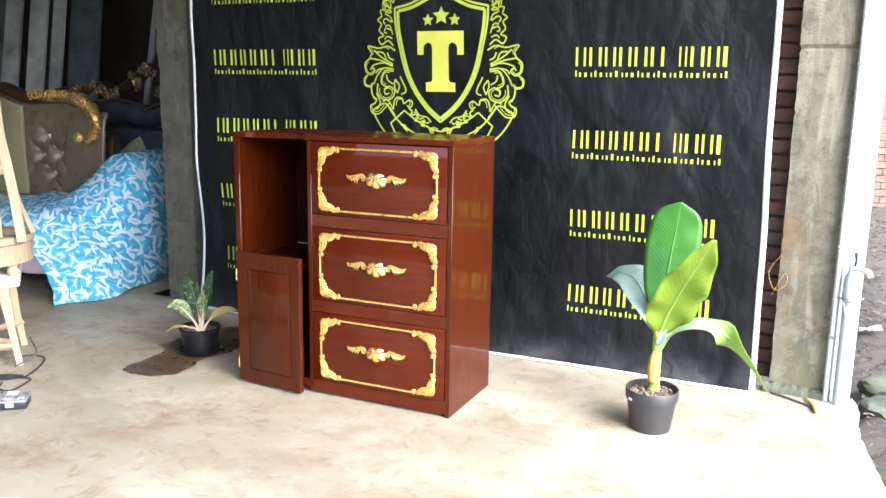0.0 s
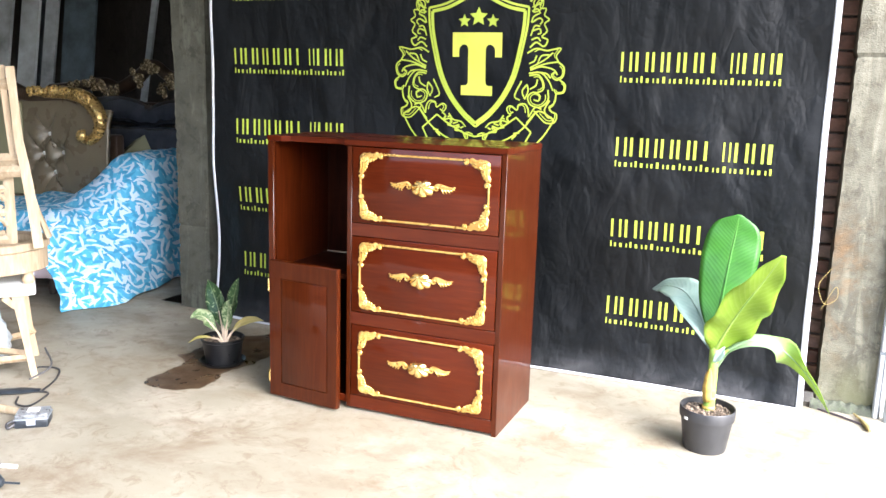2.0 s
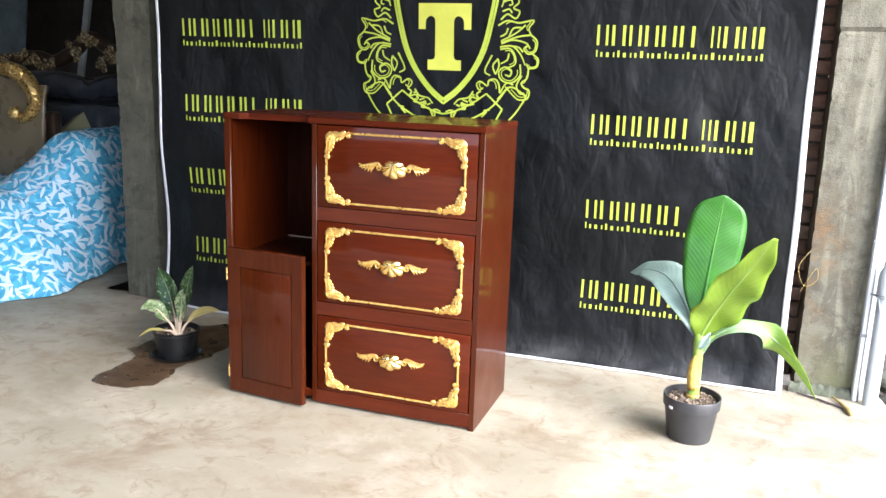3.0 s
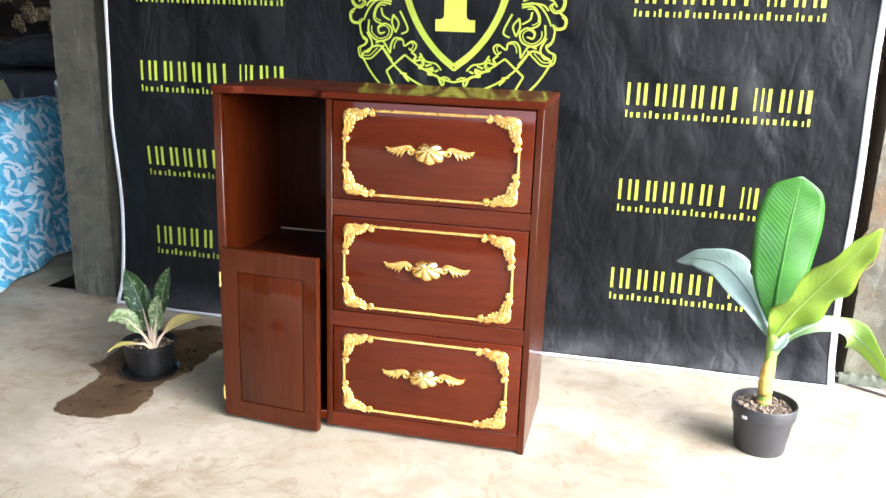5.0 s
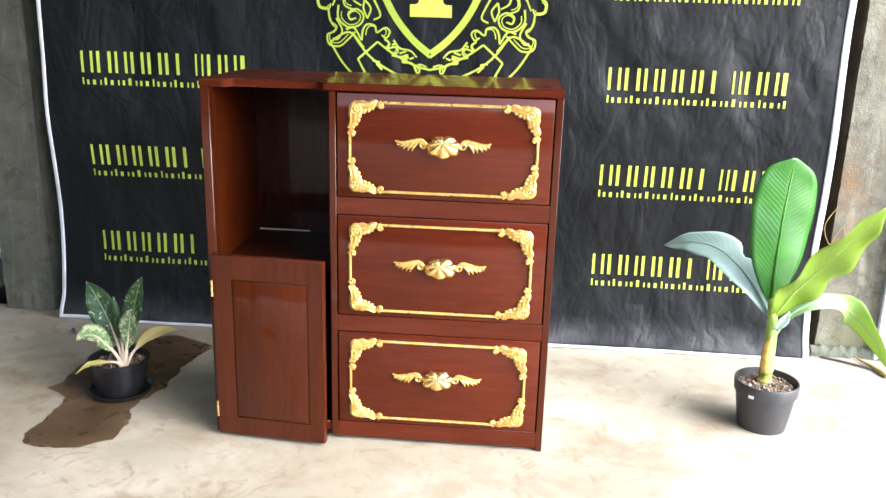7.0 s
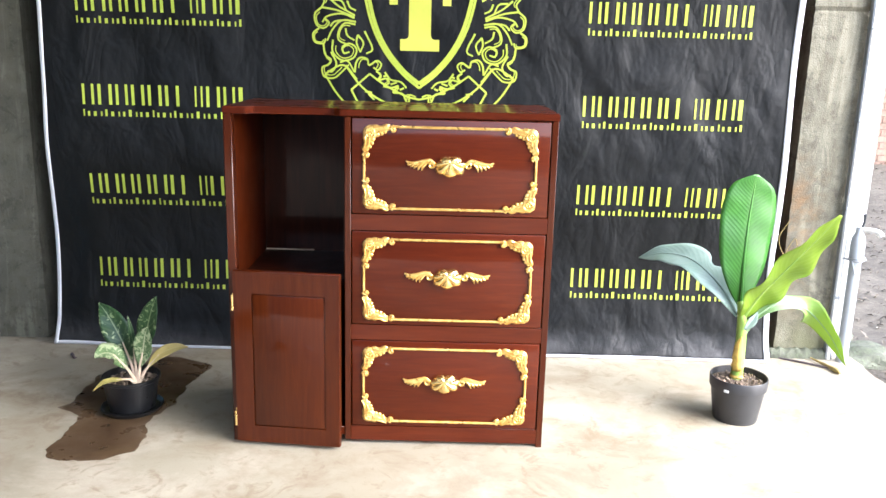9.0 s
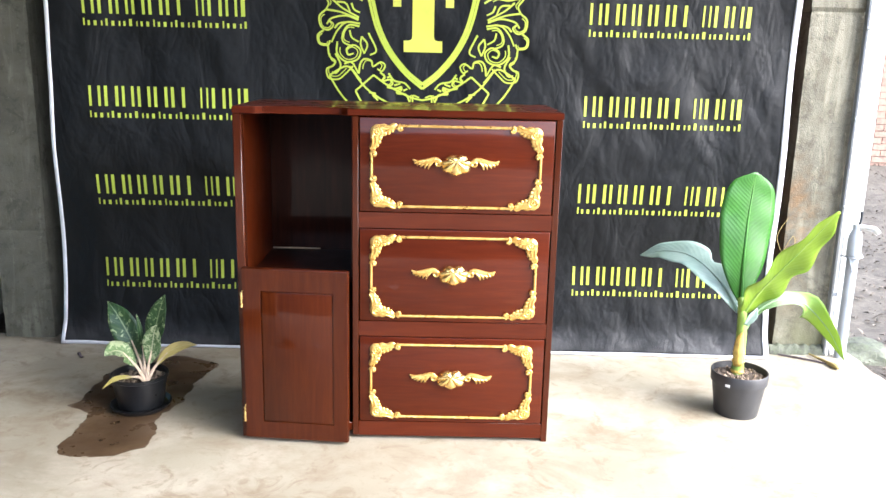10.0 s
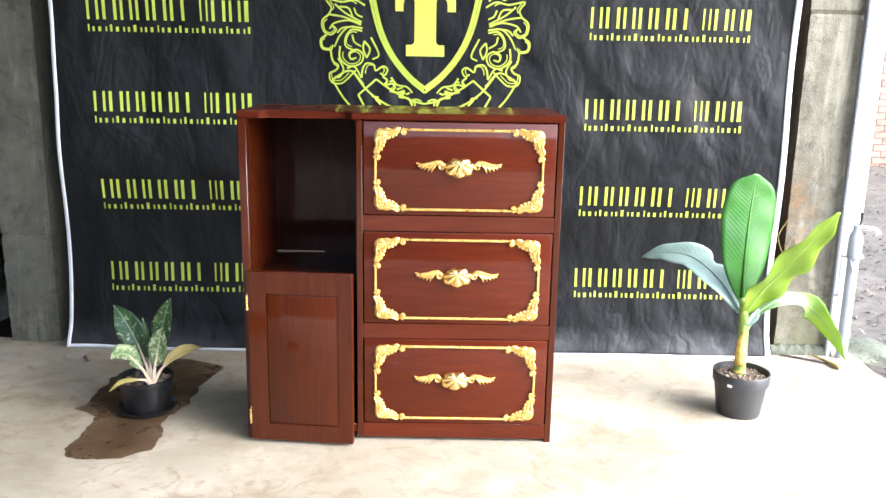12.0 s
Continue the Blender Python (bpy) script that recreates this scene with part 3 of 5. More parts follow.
def banner_sheet():
    bm = bmesh.new()

    def f(u, v):
        z = 0.004 + 0.006 * max(0, wob(u * 3.3, 0, 0, 4)) * (1 - v) + BANNER_TOP * v
        x = banner_left(z) + (banner_right(z) - banner_left(z)) * u
        return (x, banner_y(x, z), z)
    grid(bm, 150, 110, f)
    thicken(part("fabric", bm, BANNER, banner, smooth=80), 0.002)
    for side in (0, 1):
        bm = bmesh.new()

        def h(u, v):
            z = 0.004 + BANNER_TOP * v
            e = banner_right(z) if side else banner_left(z)
            x = e + (0.027 * (u - 1) + 0.003 if side else 0.018 * u - 0.003)
            return (x, banner_y(x, z) - 0.004 - 0.003 * math.sin(u * math.pi), z)
        grid(bm, 4, 110, h)
        thicken(part("side_hem", bm, HEM, banner, "white folded side hem"), 0.002)
    bm = bmesh.new()

    def hb(u, v):
        x = banner_left(0) + (banner_right(0) - banner_left(0)) * u
        z = 0.003 + (0.012 + 0.008 * max(0, wob(x, 4, 0, 2.5))) * v
        return (x, banner_y(x, z) - 0.004 - 0.012 * (1 - v) * max(0, wob(x, 0, 2, 5)), z)
    grid(bm, 150, 3, hb)
    thicken(part("bottom_hem", bm, HEM, banner, "white frayed bottom hem"), 0.002)


banner_sheet()
LIFT = 0.0035


def on_banner(x, z, lift=LIFT):
    return Vector((x, banner_y(x, z) - lift, z))


def stroke(bm, pts, w0, w1=None):
    """A flat printed line along (x, z) points."""
    w1 = w0 if w1 is None else w1
    n = len(pts)
    prev = None
    for i, (x, z) in enumerate(pts):
        a, b = pts[max(0, i - 1)], pts[min(n - 1, i + 1)]
        dx, dz = b[0] - a[0], b[1] - a[1]
        k = math.hypot(dx, dz) or 1
        w = (w0 + (w1 - w0) * i / max(1, n - 1)) / 2
        q = (bm.verts.new(on_banner(x - dz / k * w, z + dx / k * w)), bm.verts.new(on_banner(x + dz / k * w, z - dx / k * w)))
        if prev:
            bm.faces.new((prev[0], prev[1], q[1], q[0]))
        prev = q


def plate(bm, x0, x1, z0, z1, slant=0.0, lift=LIFT):
    nx, nz = max(1, int((x1 - x0) / 0.03)), max(1, int((z1 - z0) / 0.03))
    vs = [[bm.verts.new(on_banner(x0 + (x1 - x0) * i / nx + slant * j / nz, z0 + (z1 - z0) * j / nz, lift)) for j in range(nz + 1)] for i in range(nx + 1)]
    for i in range(nx):
        for j in range(nz):
            bm.faces.new((vs[i][j], vs[i + 1][j], vs[i + 1][j + 1], vs[i][j + 1]))


# widths of the name's ten marks, as shares of the mark height; None is the word gap
MARKS = (0.62, 0.74, 0.64, 0.70, 0.74, 0.76, None, 0.42, 0.74, 0.62, 0.22)


def wording(x0, z0):
    """One block of the shop's name and address as plain bars."""
    total, height = 0.715, 0.088
    share = sum(0.45 if m is None else m for m in MARKS) + 0.2 * len(MARKS)
    unit = total / share
    x = x0
    for m in MARKS:
        w = (0.45 if m is None else m) * unit
        if m is not None:
            for e in ((0.0, 0.22), (0.78, 1.0)) if m > 0.3 else ((0.0, 1.0),):
                bm = bmesh.new()
                plate(bm, x + w * e[0], x + w * e[1], z0 - height, z0)
                part("printed_bar", bm, PRINT, banner)
        x += w + 0.2 * unit
    bm = bmesh.new()
    x, i = x0, 0
    while x < x0 + total - 0.012:
        w = 0.013 + 0.006 * ((i * 7) % 3)
        tall = 0.020 if (i * 5) % 4 else 0.029
        plate(bm, x, x + w * 0.5, z0 - height - 0.05, z0 - height - 0.05 + tall)
        x += w + 0.006
        i += 1
    tagged(part("address_line", bm, PRINT, banner, "fine row of yellow-green bars"), kind="stuff")


for row in range(5):
    for x0 in (-3.272, -1.082):
        wording(x0, 1.995 - 0.395 * row)


def arc_line(u0, w0, u1, w1, bulge, n=14):
    du, dw = u1 - u0, w1 - w0
    return [(u0 + du * k / n - dw * bulge * 4 * (k / n) * (1 - k / n), w0 + dw * k / n + du * bulge * 4 * (k / n) * (1 - k / n)) for k in range(n + 1)]


def spiral_line(cu, cw, r0, r1, a0, a1, n=26):
    return [(cu + (r0 + (r1 - r0) * k / n) * math.cos(radians(a0 + (a1 - a0) * k / n)), cw + (r0 + (r1 - r0) * k / n) * math.sin(radians(a0 + (a1 - a0) * k / n))) for k in range(n + 1)]


# leaves: base, tip, fatness, bend; spirals: centre, radii, angles; stems: ends, bend
SCROLL_TOP = (((-0.251, 0.368), (-0.294, 0.390), (-0.346, 0.381), (-0.411, 0.392), (-0.391, 0.357), (-0.402, 0.328)),
       ((-0.402, 0.328), (-0.430, 0.300), (-0.424, 0.257), (-0.394, 0.243), (-0.372, 0.265), (-0.390, 0.283)),
       ((-0.413, 0.242), (-0.438, 0.220), (-0.432, 0.185), (-0.397, 0.179), (-0.387, 0.199)),
       ((-0.376, 0.372), (-0.333, 0.335), (-0.266, 0.298)),
       ((-0.399, 0.328), (-0.340, 0.318), (-0.268, 0.292)),
       ((-0.357, 0.361), (-0.320, 0.355), (-0.301, 0.316)),
       ((-0.268, 0.287), (-0.320, 0.304), (-0.379, 0.292), (-0.400, 0.267)),
       ((-0.297, 0.357), (-0.286, 0.331), (-0.262, 0.318)),
       ((-0.368, 0.251), (-0.346, 0.272), (-0.297, 0.279)))
SCROLL_MID = (((-0.262, 0.272), (-0.319, 0.276), (-0.357, 0.240), (-0.381, 0.191)),
       ((-0.264, 0.261), (-0.307, 0.265), (-0.332, 0.234), (-0.333, 0.195), (-0.292, 0.175)),
       ((-0.357, 0.195), (-0.358, 0.144), (-0.320, 0.110), (-0.274, 0.121), (-0.260, 0.158), (-0.287, 0.181), (-0.318, 0.166), (-0.312, 0.140), (-0.289, 0.146)),
       ((-0.397, 0.179), (-0.390, 0.133), (-0.366, 0.111), (-0.379, 0.090), (-0.403, 0.076), (-0.395, 0.039), (-0.355, 0.034), (-0.327, 0.055), (-0.292, 0.092)),
       ((-0.366, 0.144), (-0.344, 0.097), (-0.361, 0.062), (-0.381, 0.064)),
       ((-0.255, 0.218), (-0.232, 0.185), (-0.245, 0.146)),
       ((-0.255, 0.218), (-0.260, 0.185), (-0.245, 0.146)),
       ((-0.227, 0.234), (-0.195, 0.162), (-0.221, 0.140)),
       ((-0.305, 0.244), (-0.297, 0.214), (-0.268, 0.195)))
SCROLL_LOW = (((-0.268, 0.060), (-0.262, 0.101), (-0.245, 0.123), (-0.216, 0.117), (-0.208, 0.092), (-0.177, 0.111), (-0.158, 0.097), (-0.171, 0.072), (-0.190, 0.082)),
       ((-0.329, 0.101), (-0.297, 0.107), (-0.268, 0.060)),
       ((-0.179, 0.067), (-0.160, 0.051), (-0.171, 0.029), (-0.136, 0.037), (-0.126, 0.018), (-0.149, 0.004)),
       ((-0.149, 0.004), (-0.115, -0.002), (-0.087, 0.006), (-0.108, -0.021), (-0.069, -0.027), (-0.052, -0.060), (-0.041, -0.060), (-0.039, -0.031), (-0.013, -0.039)),
       ((-0.143, 0.064), (-0.119, 0.033), (-0.076, 0.023), (-0.052, -0.002)),
       ((-0.149, 0.045), (-0.132, 0.051)),
       ((-0.119, 0.012), (-0.093, 0.021)),
       ((-0.080, -0.010), (-0.063, -0.002)))
SCROLL_SIDE = (((-0.262, 0.394), (-0.292, 0.419), (-0.329, 0.400), (-0.346, 0.431), (-0.318, 0.446), (-0.342, 0.472), (-0.329, 0.505), (-0.350, 0.526), (-0.327, 0.546), (-0.334, 0.575), (-0.305, 0.581), (-0.314, 0.620), (-0.279, 0.634)),
       ((-0.268, 0.431), (-0.297, 0.441), (-0.312, 0.425)),
       ((-0.268, 0.472), (-0.303, 0.483), (-0.312, 0.464), (-0.297, 0.458)),
       ((-0.268, 0.513), (-0.301, 0.532), (-0.318, 0.520), (-0.307, 0.503)),
       ((-0.266, 0.565), (-0.292, 0.575), (-0.307, 0.554)),
       ((-0.307, 0.495), (-0.281, 0.495), (-0.264, 0.450)),
       ((-0.301, 0.554), (-0.275, 0.540), (-0.264, 0.513)),
       ((-0.305, 0.606), (-0.284, 0.589), (-0.266, 0.585)))
LEAVES_2 = ((-0.285, 0.56, -0.33, 0.63, 0.20, 0.10), (-0.27, 0.61, -0.27, 0.70, 0.18, 0.10), (-0.19, 0.665, -0.22, 0.735, 0.2, 0.1))
SPIRALS_2 = ((-0.310, 0.605, 0.028, 0.008, -60, 300), (-0.235, 0.690, 0.026, 0.008, -60, 320), (-0.150, 0.700, 0.026, 0.008, 0, 380))


def emblem_lines():
    out = []
    for u0, w0, u1, w1, fat, bend in LEAVES_2:
        out += [(arc_line(u0, w0, u1, w1, bend + fat), 0.0085, 0.0065), (arc_line(u0, w0, u1, w1, bend - fat), 0.0085, 0.0065)]
    out += [(spiral_line(*s), 0.0095, 0.006) for s in SPIRALS_2]
    for stroke in SCROLL_TOP + SCROLL_MID + SCROLL_LOW + SCROLL_SIDE:
        line = [(1.045 * p.x, p.y) for p in spline([(u, w, 0) for u, w in stroke], 6 * len(stroke))]
        out.append((line, 0.0105, 0.0085))
        if len(stroke) > 4:
            # a finer line follows inside the long strokes
            cu = sum(p[0] for p in line) / len(line)
            cw = sum(p[1] for p in line) / len(line)
            inner = [(cu + (u - cu) * 0.74, cw + (w - cw) * 0.74) for u, w in line[2:-2]]
            if stroke not in SCROLL_SIDE:
                out.append((inner, 0.006, 0.005))
    return out


def emblem():
    cx, base = -1.803, 1.222

    def P(pts, side=1):
        return [(cx + side * u, base + w) for u, w in pts]

    def smooth2(pts, n):
        return [(p.x, p.y) for p in spline([(u, w, 0) for u, w in pts], n)]

    half = [(0, 0.0), (-0.075, 0.06), (-0.15, 0.15), (-0.205, 0.26), (-0.24, 0.40), (-0.258, 0.50), (-0.262, 0.585)]
    top = [(-0.262, 0.585), (-0.17, 0.605), (-0.08, 0.645), (0, 0.69)]
    for name, grow, w, col in (("shield_outer_line", 1.0, 0.011, PRINT), ("shield_inner_line", 0.93, 0.016, PRINT)):
        bm = bmesh.new()
        for s in (1, -1):
            for pts in (half, top):
                c = [(u * grow, 0.30 + (w2 - 0.30) * (1 + (grow - 1) * 0.85)) for u, w2 in smooth2(pts, 24)]
                stroke(bm, P(c, s), w)
        part(name, bm, col, banner)
    bm = bmesh.new()
    for u0, u1, w0, w1 in ((-0.131, 0.131, 0.408, 0.465), (-0.131, -0.096, 0.346, 0.408), (0.096, 0.131, 0.346, 0.408), (-0.047, 0.047, 0.205, 0.408), (-0.084, 0.084, 0.157, 0.205)):
        plate(bm, cx + u0, cx + u1, base + w0, base + w1)
    # rounded brackets in the inner corners
    for side in (1, -1):
        for u0, w0, du, dw in ((0.096, 0.408, -0.030, -0.034), (0.047, 0.408, 0.024, -0.026), (0.047, 0.205, 0.016, 0.020)):
            fan = [bm.verts.new(on_banner(cx + side * (u0 + du * a), base + w0 + dw * b)) for a, b in ((0, 0), (1, 0), (0.55, 0.12), (0.25, 0.32), (0.08, 0.6), (0, 1))]
            bm.faces.new(fan)
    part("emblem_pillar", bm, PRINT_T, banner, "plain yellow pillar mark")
    for u, w, r in ((-0.068, 0.520, 0.033), (0.006, 0.540, 0.048), (0.080, 0.520, 0.033)):
        bm = bmesh.new()
        c = bm.verts.new(on_banner(cx + u, base + w))
        ring = []
        for k in range(10):
            rr = r if k % 2 == 0 else r * 0.48
            a = math.pi / 2 + k * math.pi / 5
            ring.append(bm.verts.new(on_banner(cx + u + rr * math.cos(a), base + w + rr * math.sin(a))))
        for k in range(10):
            bm.faces.new((c, ring[k], ring[(k + 1) % 10]))
        part("star", bm, PRINT, banner)
    # scrollwork of the left half; the right half mirrors it
    for s in (1, -1):
        for pts, w0, w1 in emblem_lines():
            bm = bmesh.new()
            stroke(bm, P(pts, s), w0 * 0.78, w1 * 0.78)
            part("printed_scroll", bm, PRINT, banner)
        # ribbon under the shield
        bm = bmesh.new()
        for pts in ([(-0.41, 0.05), (-0.36, -0.03), (-0.30, -0.09), (-0.22, -0.14)], [(-0.32, 0.09), (-0.25, 0.00), (-0.16, -0.06), (-0.05, -0.10)], [(-0.41, 0.05), (-0.33, 0.09), (-0.27, 0.03)],
                    [(-0.295, -0.015), (-0.215, 0.055)], [(-0.295, -0.015), (-0.265, -0.07)], [(-0.215, 0.055), (-0.15, 0.01), (-0.06, -0.035), (0, -0.05)], [(-0.265, -0.07), (-0.18, -0.12), (-0.08, -0.155), (0, -0.165)], [(-0.22, -0.03), (-0.195, -0.055)], [(-0.235, -0.02), (-0.205, -0.025)]):
            c = smooth2(pts, 12) if len(pts) > 2 else pts
            stroke(bm, P(c, s), 0.008)
        part("ribbon_line", bm, PRINT, banner)


emblem()


# ---- cabinet ----
CX0, CX1, CY0, CY1, CH = -2.415, -1.310, 2.985, 3.448, 1.188
cabinet = thing("cabinet", ((CX0 + CX1) / 2, (CY0 + CY1) / 2, 0), "glossy mahogany cabinet with three gilded drawers, open niche, door ajar", "cabinet")


def cabinet_case():
    for name, b, m, bev in (
        ("side_panel", (CX0, CX0 + 0.028, CY0, CY1, 0, 1.164), MAHOGANY_Z, 0.002),
        ("side_panel", (CX1 - 0.021, CX1, CY0, CY1, 0, 1.164), MAHOGANY_Z, 0.0012),
        # thin sheet added to colour the divider's niche side as shaded
        ("niche_shade_lining", (-2.020, -2.0162, CY0 + 0.012, CY1 - 0.012, 0.601, 1.160), MAHOGANY_SHADE, 0),
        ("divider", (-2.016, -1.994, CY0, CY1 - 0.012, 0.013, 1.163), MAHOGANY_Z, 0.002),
        ("back_panel", (CX0 + 0.028, CX1 - 0.021, CY1 - 0.012, CY1 - 0.002, 0.03, 1.163), MAHOGANY_SHADE, 0),
        ("niche_shelf", (CX0 + 0.028, -2.016, CY0 + 0.03, CY1 - 0.012, 0.580, 0.600), MAHOGANY_SHADE, 0.002),
        ("niche_shade_lining", (CX0 + 0.028, CX0 + 0.034, CY0 + 0.012, CY1 - 0.012, 0.601, 1.160), MAHOGANY_IN, 0),
        # pale raw strip added in place of a glare line on the shelf
        ("shelf_glare_strip", (CX0 + 0.036, -2.19, CY1 - 0.019, CY1 - 0.013, 0.601, 0.606), RAW, 0.001),
        ("bottom_board", (CX0 + 0.028, CX1 - 0.021, CY0 + 0.03, CY1 - 0.012, 0.03, 0.045), MAHOGANY_X, 0),
        ("bottom_rail", (-1.994, CX1 - 0.021, CY0 + 0.001, CY0 + 0.022, 0.013, 0.069), MAHOGANY_X, 0.0006),
        ("bottom_rail", (CX0 + 0.028, -2.016, CY0 + 0.004, CY0 + 0.022, 0.030, 0.062), MAHOGANY_X, 0.002),
        ("drawer_rail", (-1.994, CX1 - 0.021, CY0 + 0.001, CY0 + 0.022, 0.394, 0.449), MAHOGANY_X, 0.0006),
        ("drawer_rail", (-1.994, CX1 - 0.021, CY0 + 0.001, CY0 + 0.022, 0.784, 0.839), MAHOGANY_X, 0.0006),
    ):
        bm = bmesh.new()
        box(bm, *b, bev)
        part(name, bm, m, cabinet)
    # top board: front edge drawn back over the niche, with a corner block left
    bm = bmesh.new()
    nib = 0.035
    outline = [(CX0 - 0.001, CY0 - 0.004), (CX0 + 0.075, CY0 - 0.004), (CX0 + 0.095, CY0 + nib), (-2.055, CY0 + nib), (-2.03, CY0 - 0.004), (CX1 + 0.002, CY0 - 0.004), (CX1 + 0.002, CY1), (CX0 - 0.001, CY1)]
    lo = [bm.verts.new((x, y, 1.164)) for x, y in outline]
    hi = [bm.verts.new((x, y, CH)) for x, y in outline]
    bm.faces.new(lo[::-1])
    bm.faces.new(hi)
    for k in range(8):
        bm.faces.new((lo[k], lo[(k + 1) % 8], hi[(k + 1) % 8], hi[k]))
    bmesh.ops.bevel(bm, geom=[e for e in bm.edges], offset=0.003, segments=2, affect="EDGES")
    part("top_board", bm, MAHOGANY_X, cabinet)


cabinet_case()
FY = CY0 - 0.002     # face of the drawer fronts
YAX = Vector((0, 1, 0))


def corner_carving(parent, x, z, sx, sz):
    """Acanthus corner: u inwards along the edge, w inwards from it."""
    bm = bmesh.new()

    def p(u, w, d=0.004):
        return (x + sx * u, FY - d, z - sz * w)
    # two rounded arms curl out of a rosette
    for swap in (0, 1):
        def q(u, w, d=0.002):
            return p(w, u, d) if swap else p(u, w, d)
        sweep(bm, spline([q(0.026, 0.028), q(0.042, 0.020), q(0.056, 0.019), q(0.070, 0.016), q(0.082, 0.008), q(0.092, 0.005)], 24), [0.008, 0.018, 0.0175, 0.014, 0.0125, 0.0125, 0.009, 0.002], 14, (YAX, 0.45))
        for u, w, r in ((0.050, 0.034, 0.0085), (0.063, 0.031, 0.0072), (0.075, 0.025, 0.0062), (0.086, 0.016, 0.0048)):
            blob(bm, q(u, w, 0.003), (r, r * 0.6, r), None, 12, 8)
        sweep(bm, spline([q(0.040, 0.010, 0.0085), q(0.056, 0.011, 0.010), q(0.070, 0.009, 0.009), q(0.086, 0.001, 0.006)], 14), [0.002, 0.0032, 0.003, 0.0012], 7)
        sweep(bm, spline([q(0.044, 0.024, 0.010), q(0.058, 0.023, 0.010), q(0.072, 0.018, 0.008)], 10), [0.0015, 0.0028, 0.001], 7)
    blob(bm, p(0.026, 0.028, 0.003), (0.0245, 0.009, 0.0245), None, 24, 10)
    ring = [p(0.027 + 0.0145 * math.cos(a), 0.029 + 0.0145 * math.sin(a), 0.0115) for a in [k * math.pi / 12 for k in range(25)]]
    sweep(bm, ring, [0.0022], 6)
    for k in range(5):
        blob(bm, p(0.027 + 0.006 * math.cos(k * 1.257), 0.029 + 0.006 * math.sin(k * 1.257), 0.011), (0.0038, 0.0028, 0.0038), None, 8, 5)
    part("corner_carving", bm, GOLD, parent, "gilded acanthus corner carving")


def bar_molding(parent, a, b, inward):
    """A gilded rod between two small volutes; a, b: (x, z)."""
    bm = bmesh.new()
    pa, pb = Vector((a[0], FY - 0.003, a[1])), Vector((b[0], FY - 0.003, b[1]))
    d = (pb - pa).normalized()
    n = Vector((inward[0], 0, inward[1]))
    sweep(bm, [pa, pa.lerp(pb, 0.33), pa.lerp(pb, 0.66), pb], [0.0047], 8)
    for end, s in ((pa, 1), (pb, -1)):
        pts = []
        for k in range(14):
            t = k / 13 * 1.5 * math.pi
            r = 0.0105 * (1 - 0.55 * k / 13)
            c = end + n * 0.0075
            pts.append(c + (-n * math.cos(t) - d * s * math.sin(t)) * r + Vector((0, -0.001 - 0.004 * k / 13, 0)))
        sweep(bm, pts, [0.0058, 0.005, 0.0036], 7)
        blob(bm, end + n * 0.0075 + Vector((0, -0.003, 0)), (0.006, 0.006, 0.006), None, 8, 5)
    part("edge_molding", bm, GOLD, parent, "gilded edge rod with volutes")


def shell_handle(parent, x, z):
    bm = bmesh.new()

    def f(u, v):
        # lobed dome: seven convex lobes run from the crown to a scalloped edge
        a = 2 * math.pi * u
        rib = 2 * abs(math.cos(3.5 * (a + math.pi / 2))) - 1
        ex, ez = 0.052 * math.cos(a) * (1 + 0.06 * rib), 0.035 * math.sin(a) * (1 + 0.09 * rib)
        r = v
        px, pz = ex * r, 0.016 + (ez - 0.016) * r
        dome = math.sqrt(max(0.0, 1 - 0.97 * r * r))
        return (x + px, FY - 0.001 - 0.026 * dome - 0.0055 * rib * math.sin(math.pi * r) * r, z + 0.002 + pz)
    grid(bm, 144, 14, f)
    bmesh.ops.remove_doubles(bm, verts=bm.verts, dist=0.0002)
    for k in range(3):
        blob(bm, (x + (k - 1) * 0.020, FY - 0.019, z + 0.024 - 0.005 * abs(k - 1)), (0.010, 0.005, 0.007), None, 10, 6)
    part("shell_handle", bm, SHINY_GOLD, parent, "polished gilded shell handle", 60)
    for s in (-1, 1):
        bm = bmesh.new()

        def p(u, w, d=0.004):
            return (x + s * u, FY - d, z + w)
        sweep(bm, spline([p(0.052, 0.006), p(0.066, 0.019), p(0.084, 0.017), p(0.110, 0.010), p(0.130, 0.010), p(0.146, 0.018)], 18), [0.006, 0.008, 0.009, 0.009, 0.007, 0.002], 8, (YAX, 0.8))
        sweep(bm, [p(0.060 + 0.009 * math.cos(t), 0.008 + 0.009 * math.sin(t), 0.006) for t in [k * 0.5 for k in range(13)]], [0.004], 6)
        for u0, w0, u1, w1 in ((0.078, 0.014, 0.094, -0.013), (0.090, 0.012, 0.106, -0.011), (0.102, 0.010, 0.120, -0.007), (0.114, 0.010, 0.131, -0.002), (0.126, 0.011, 0.140, 0.005)):
            sweep(bm, spline([p(u0, w0, 0.006), p((u0 + u1) / 2 + 0.004, (w0 + w1) / 2, 0.007), p(u1, w1, 0.003)], 6), [0.0045, 0.005, 0.0015], 6)
        part("wing_carving", bm, GOLD, parent, "gilded wing carving")


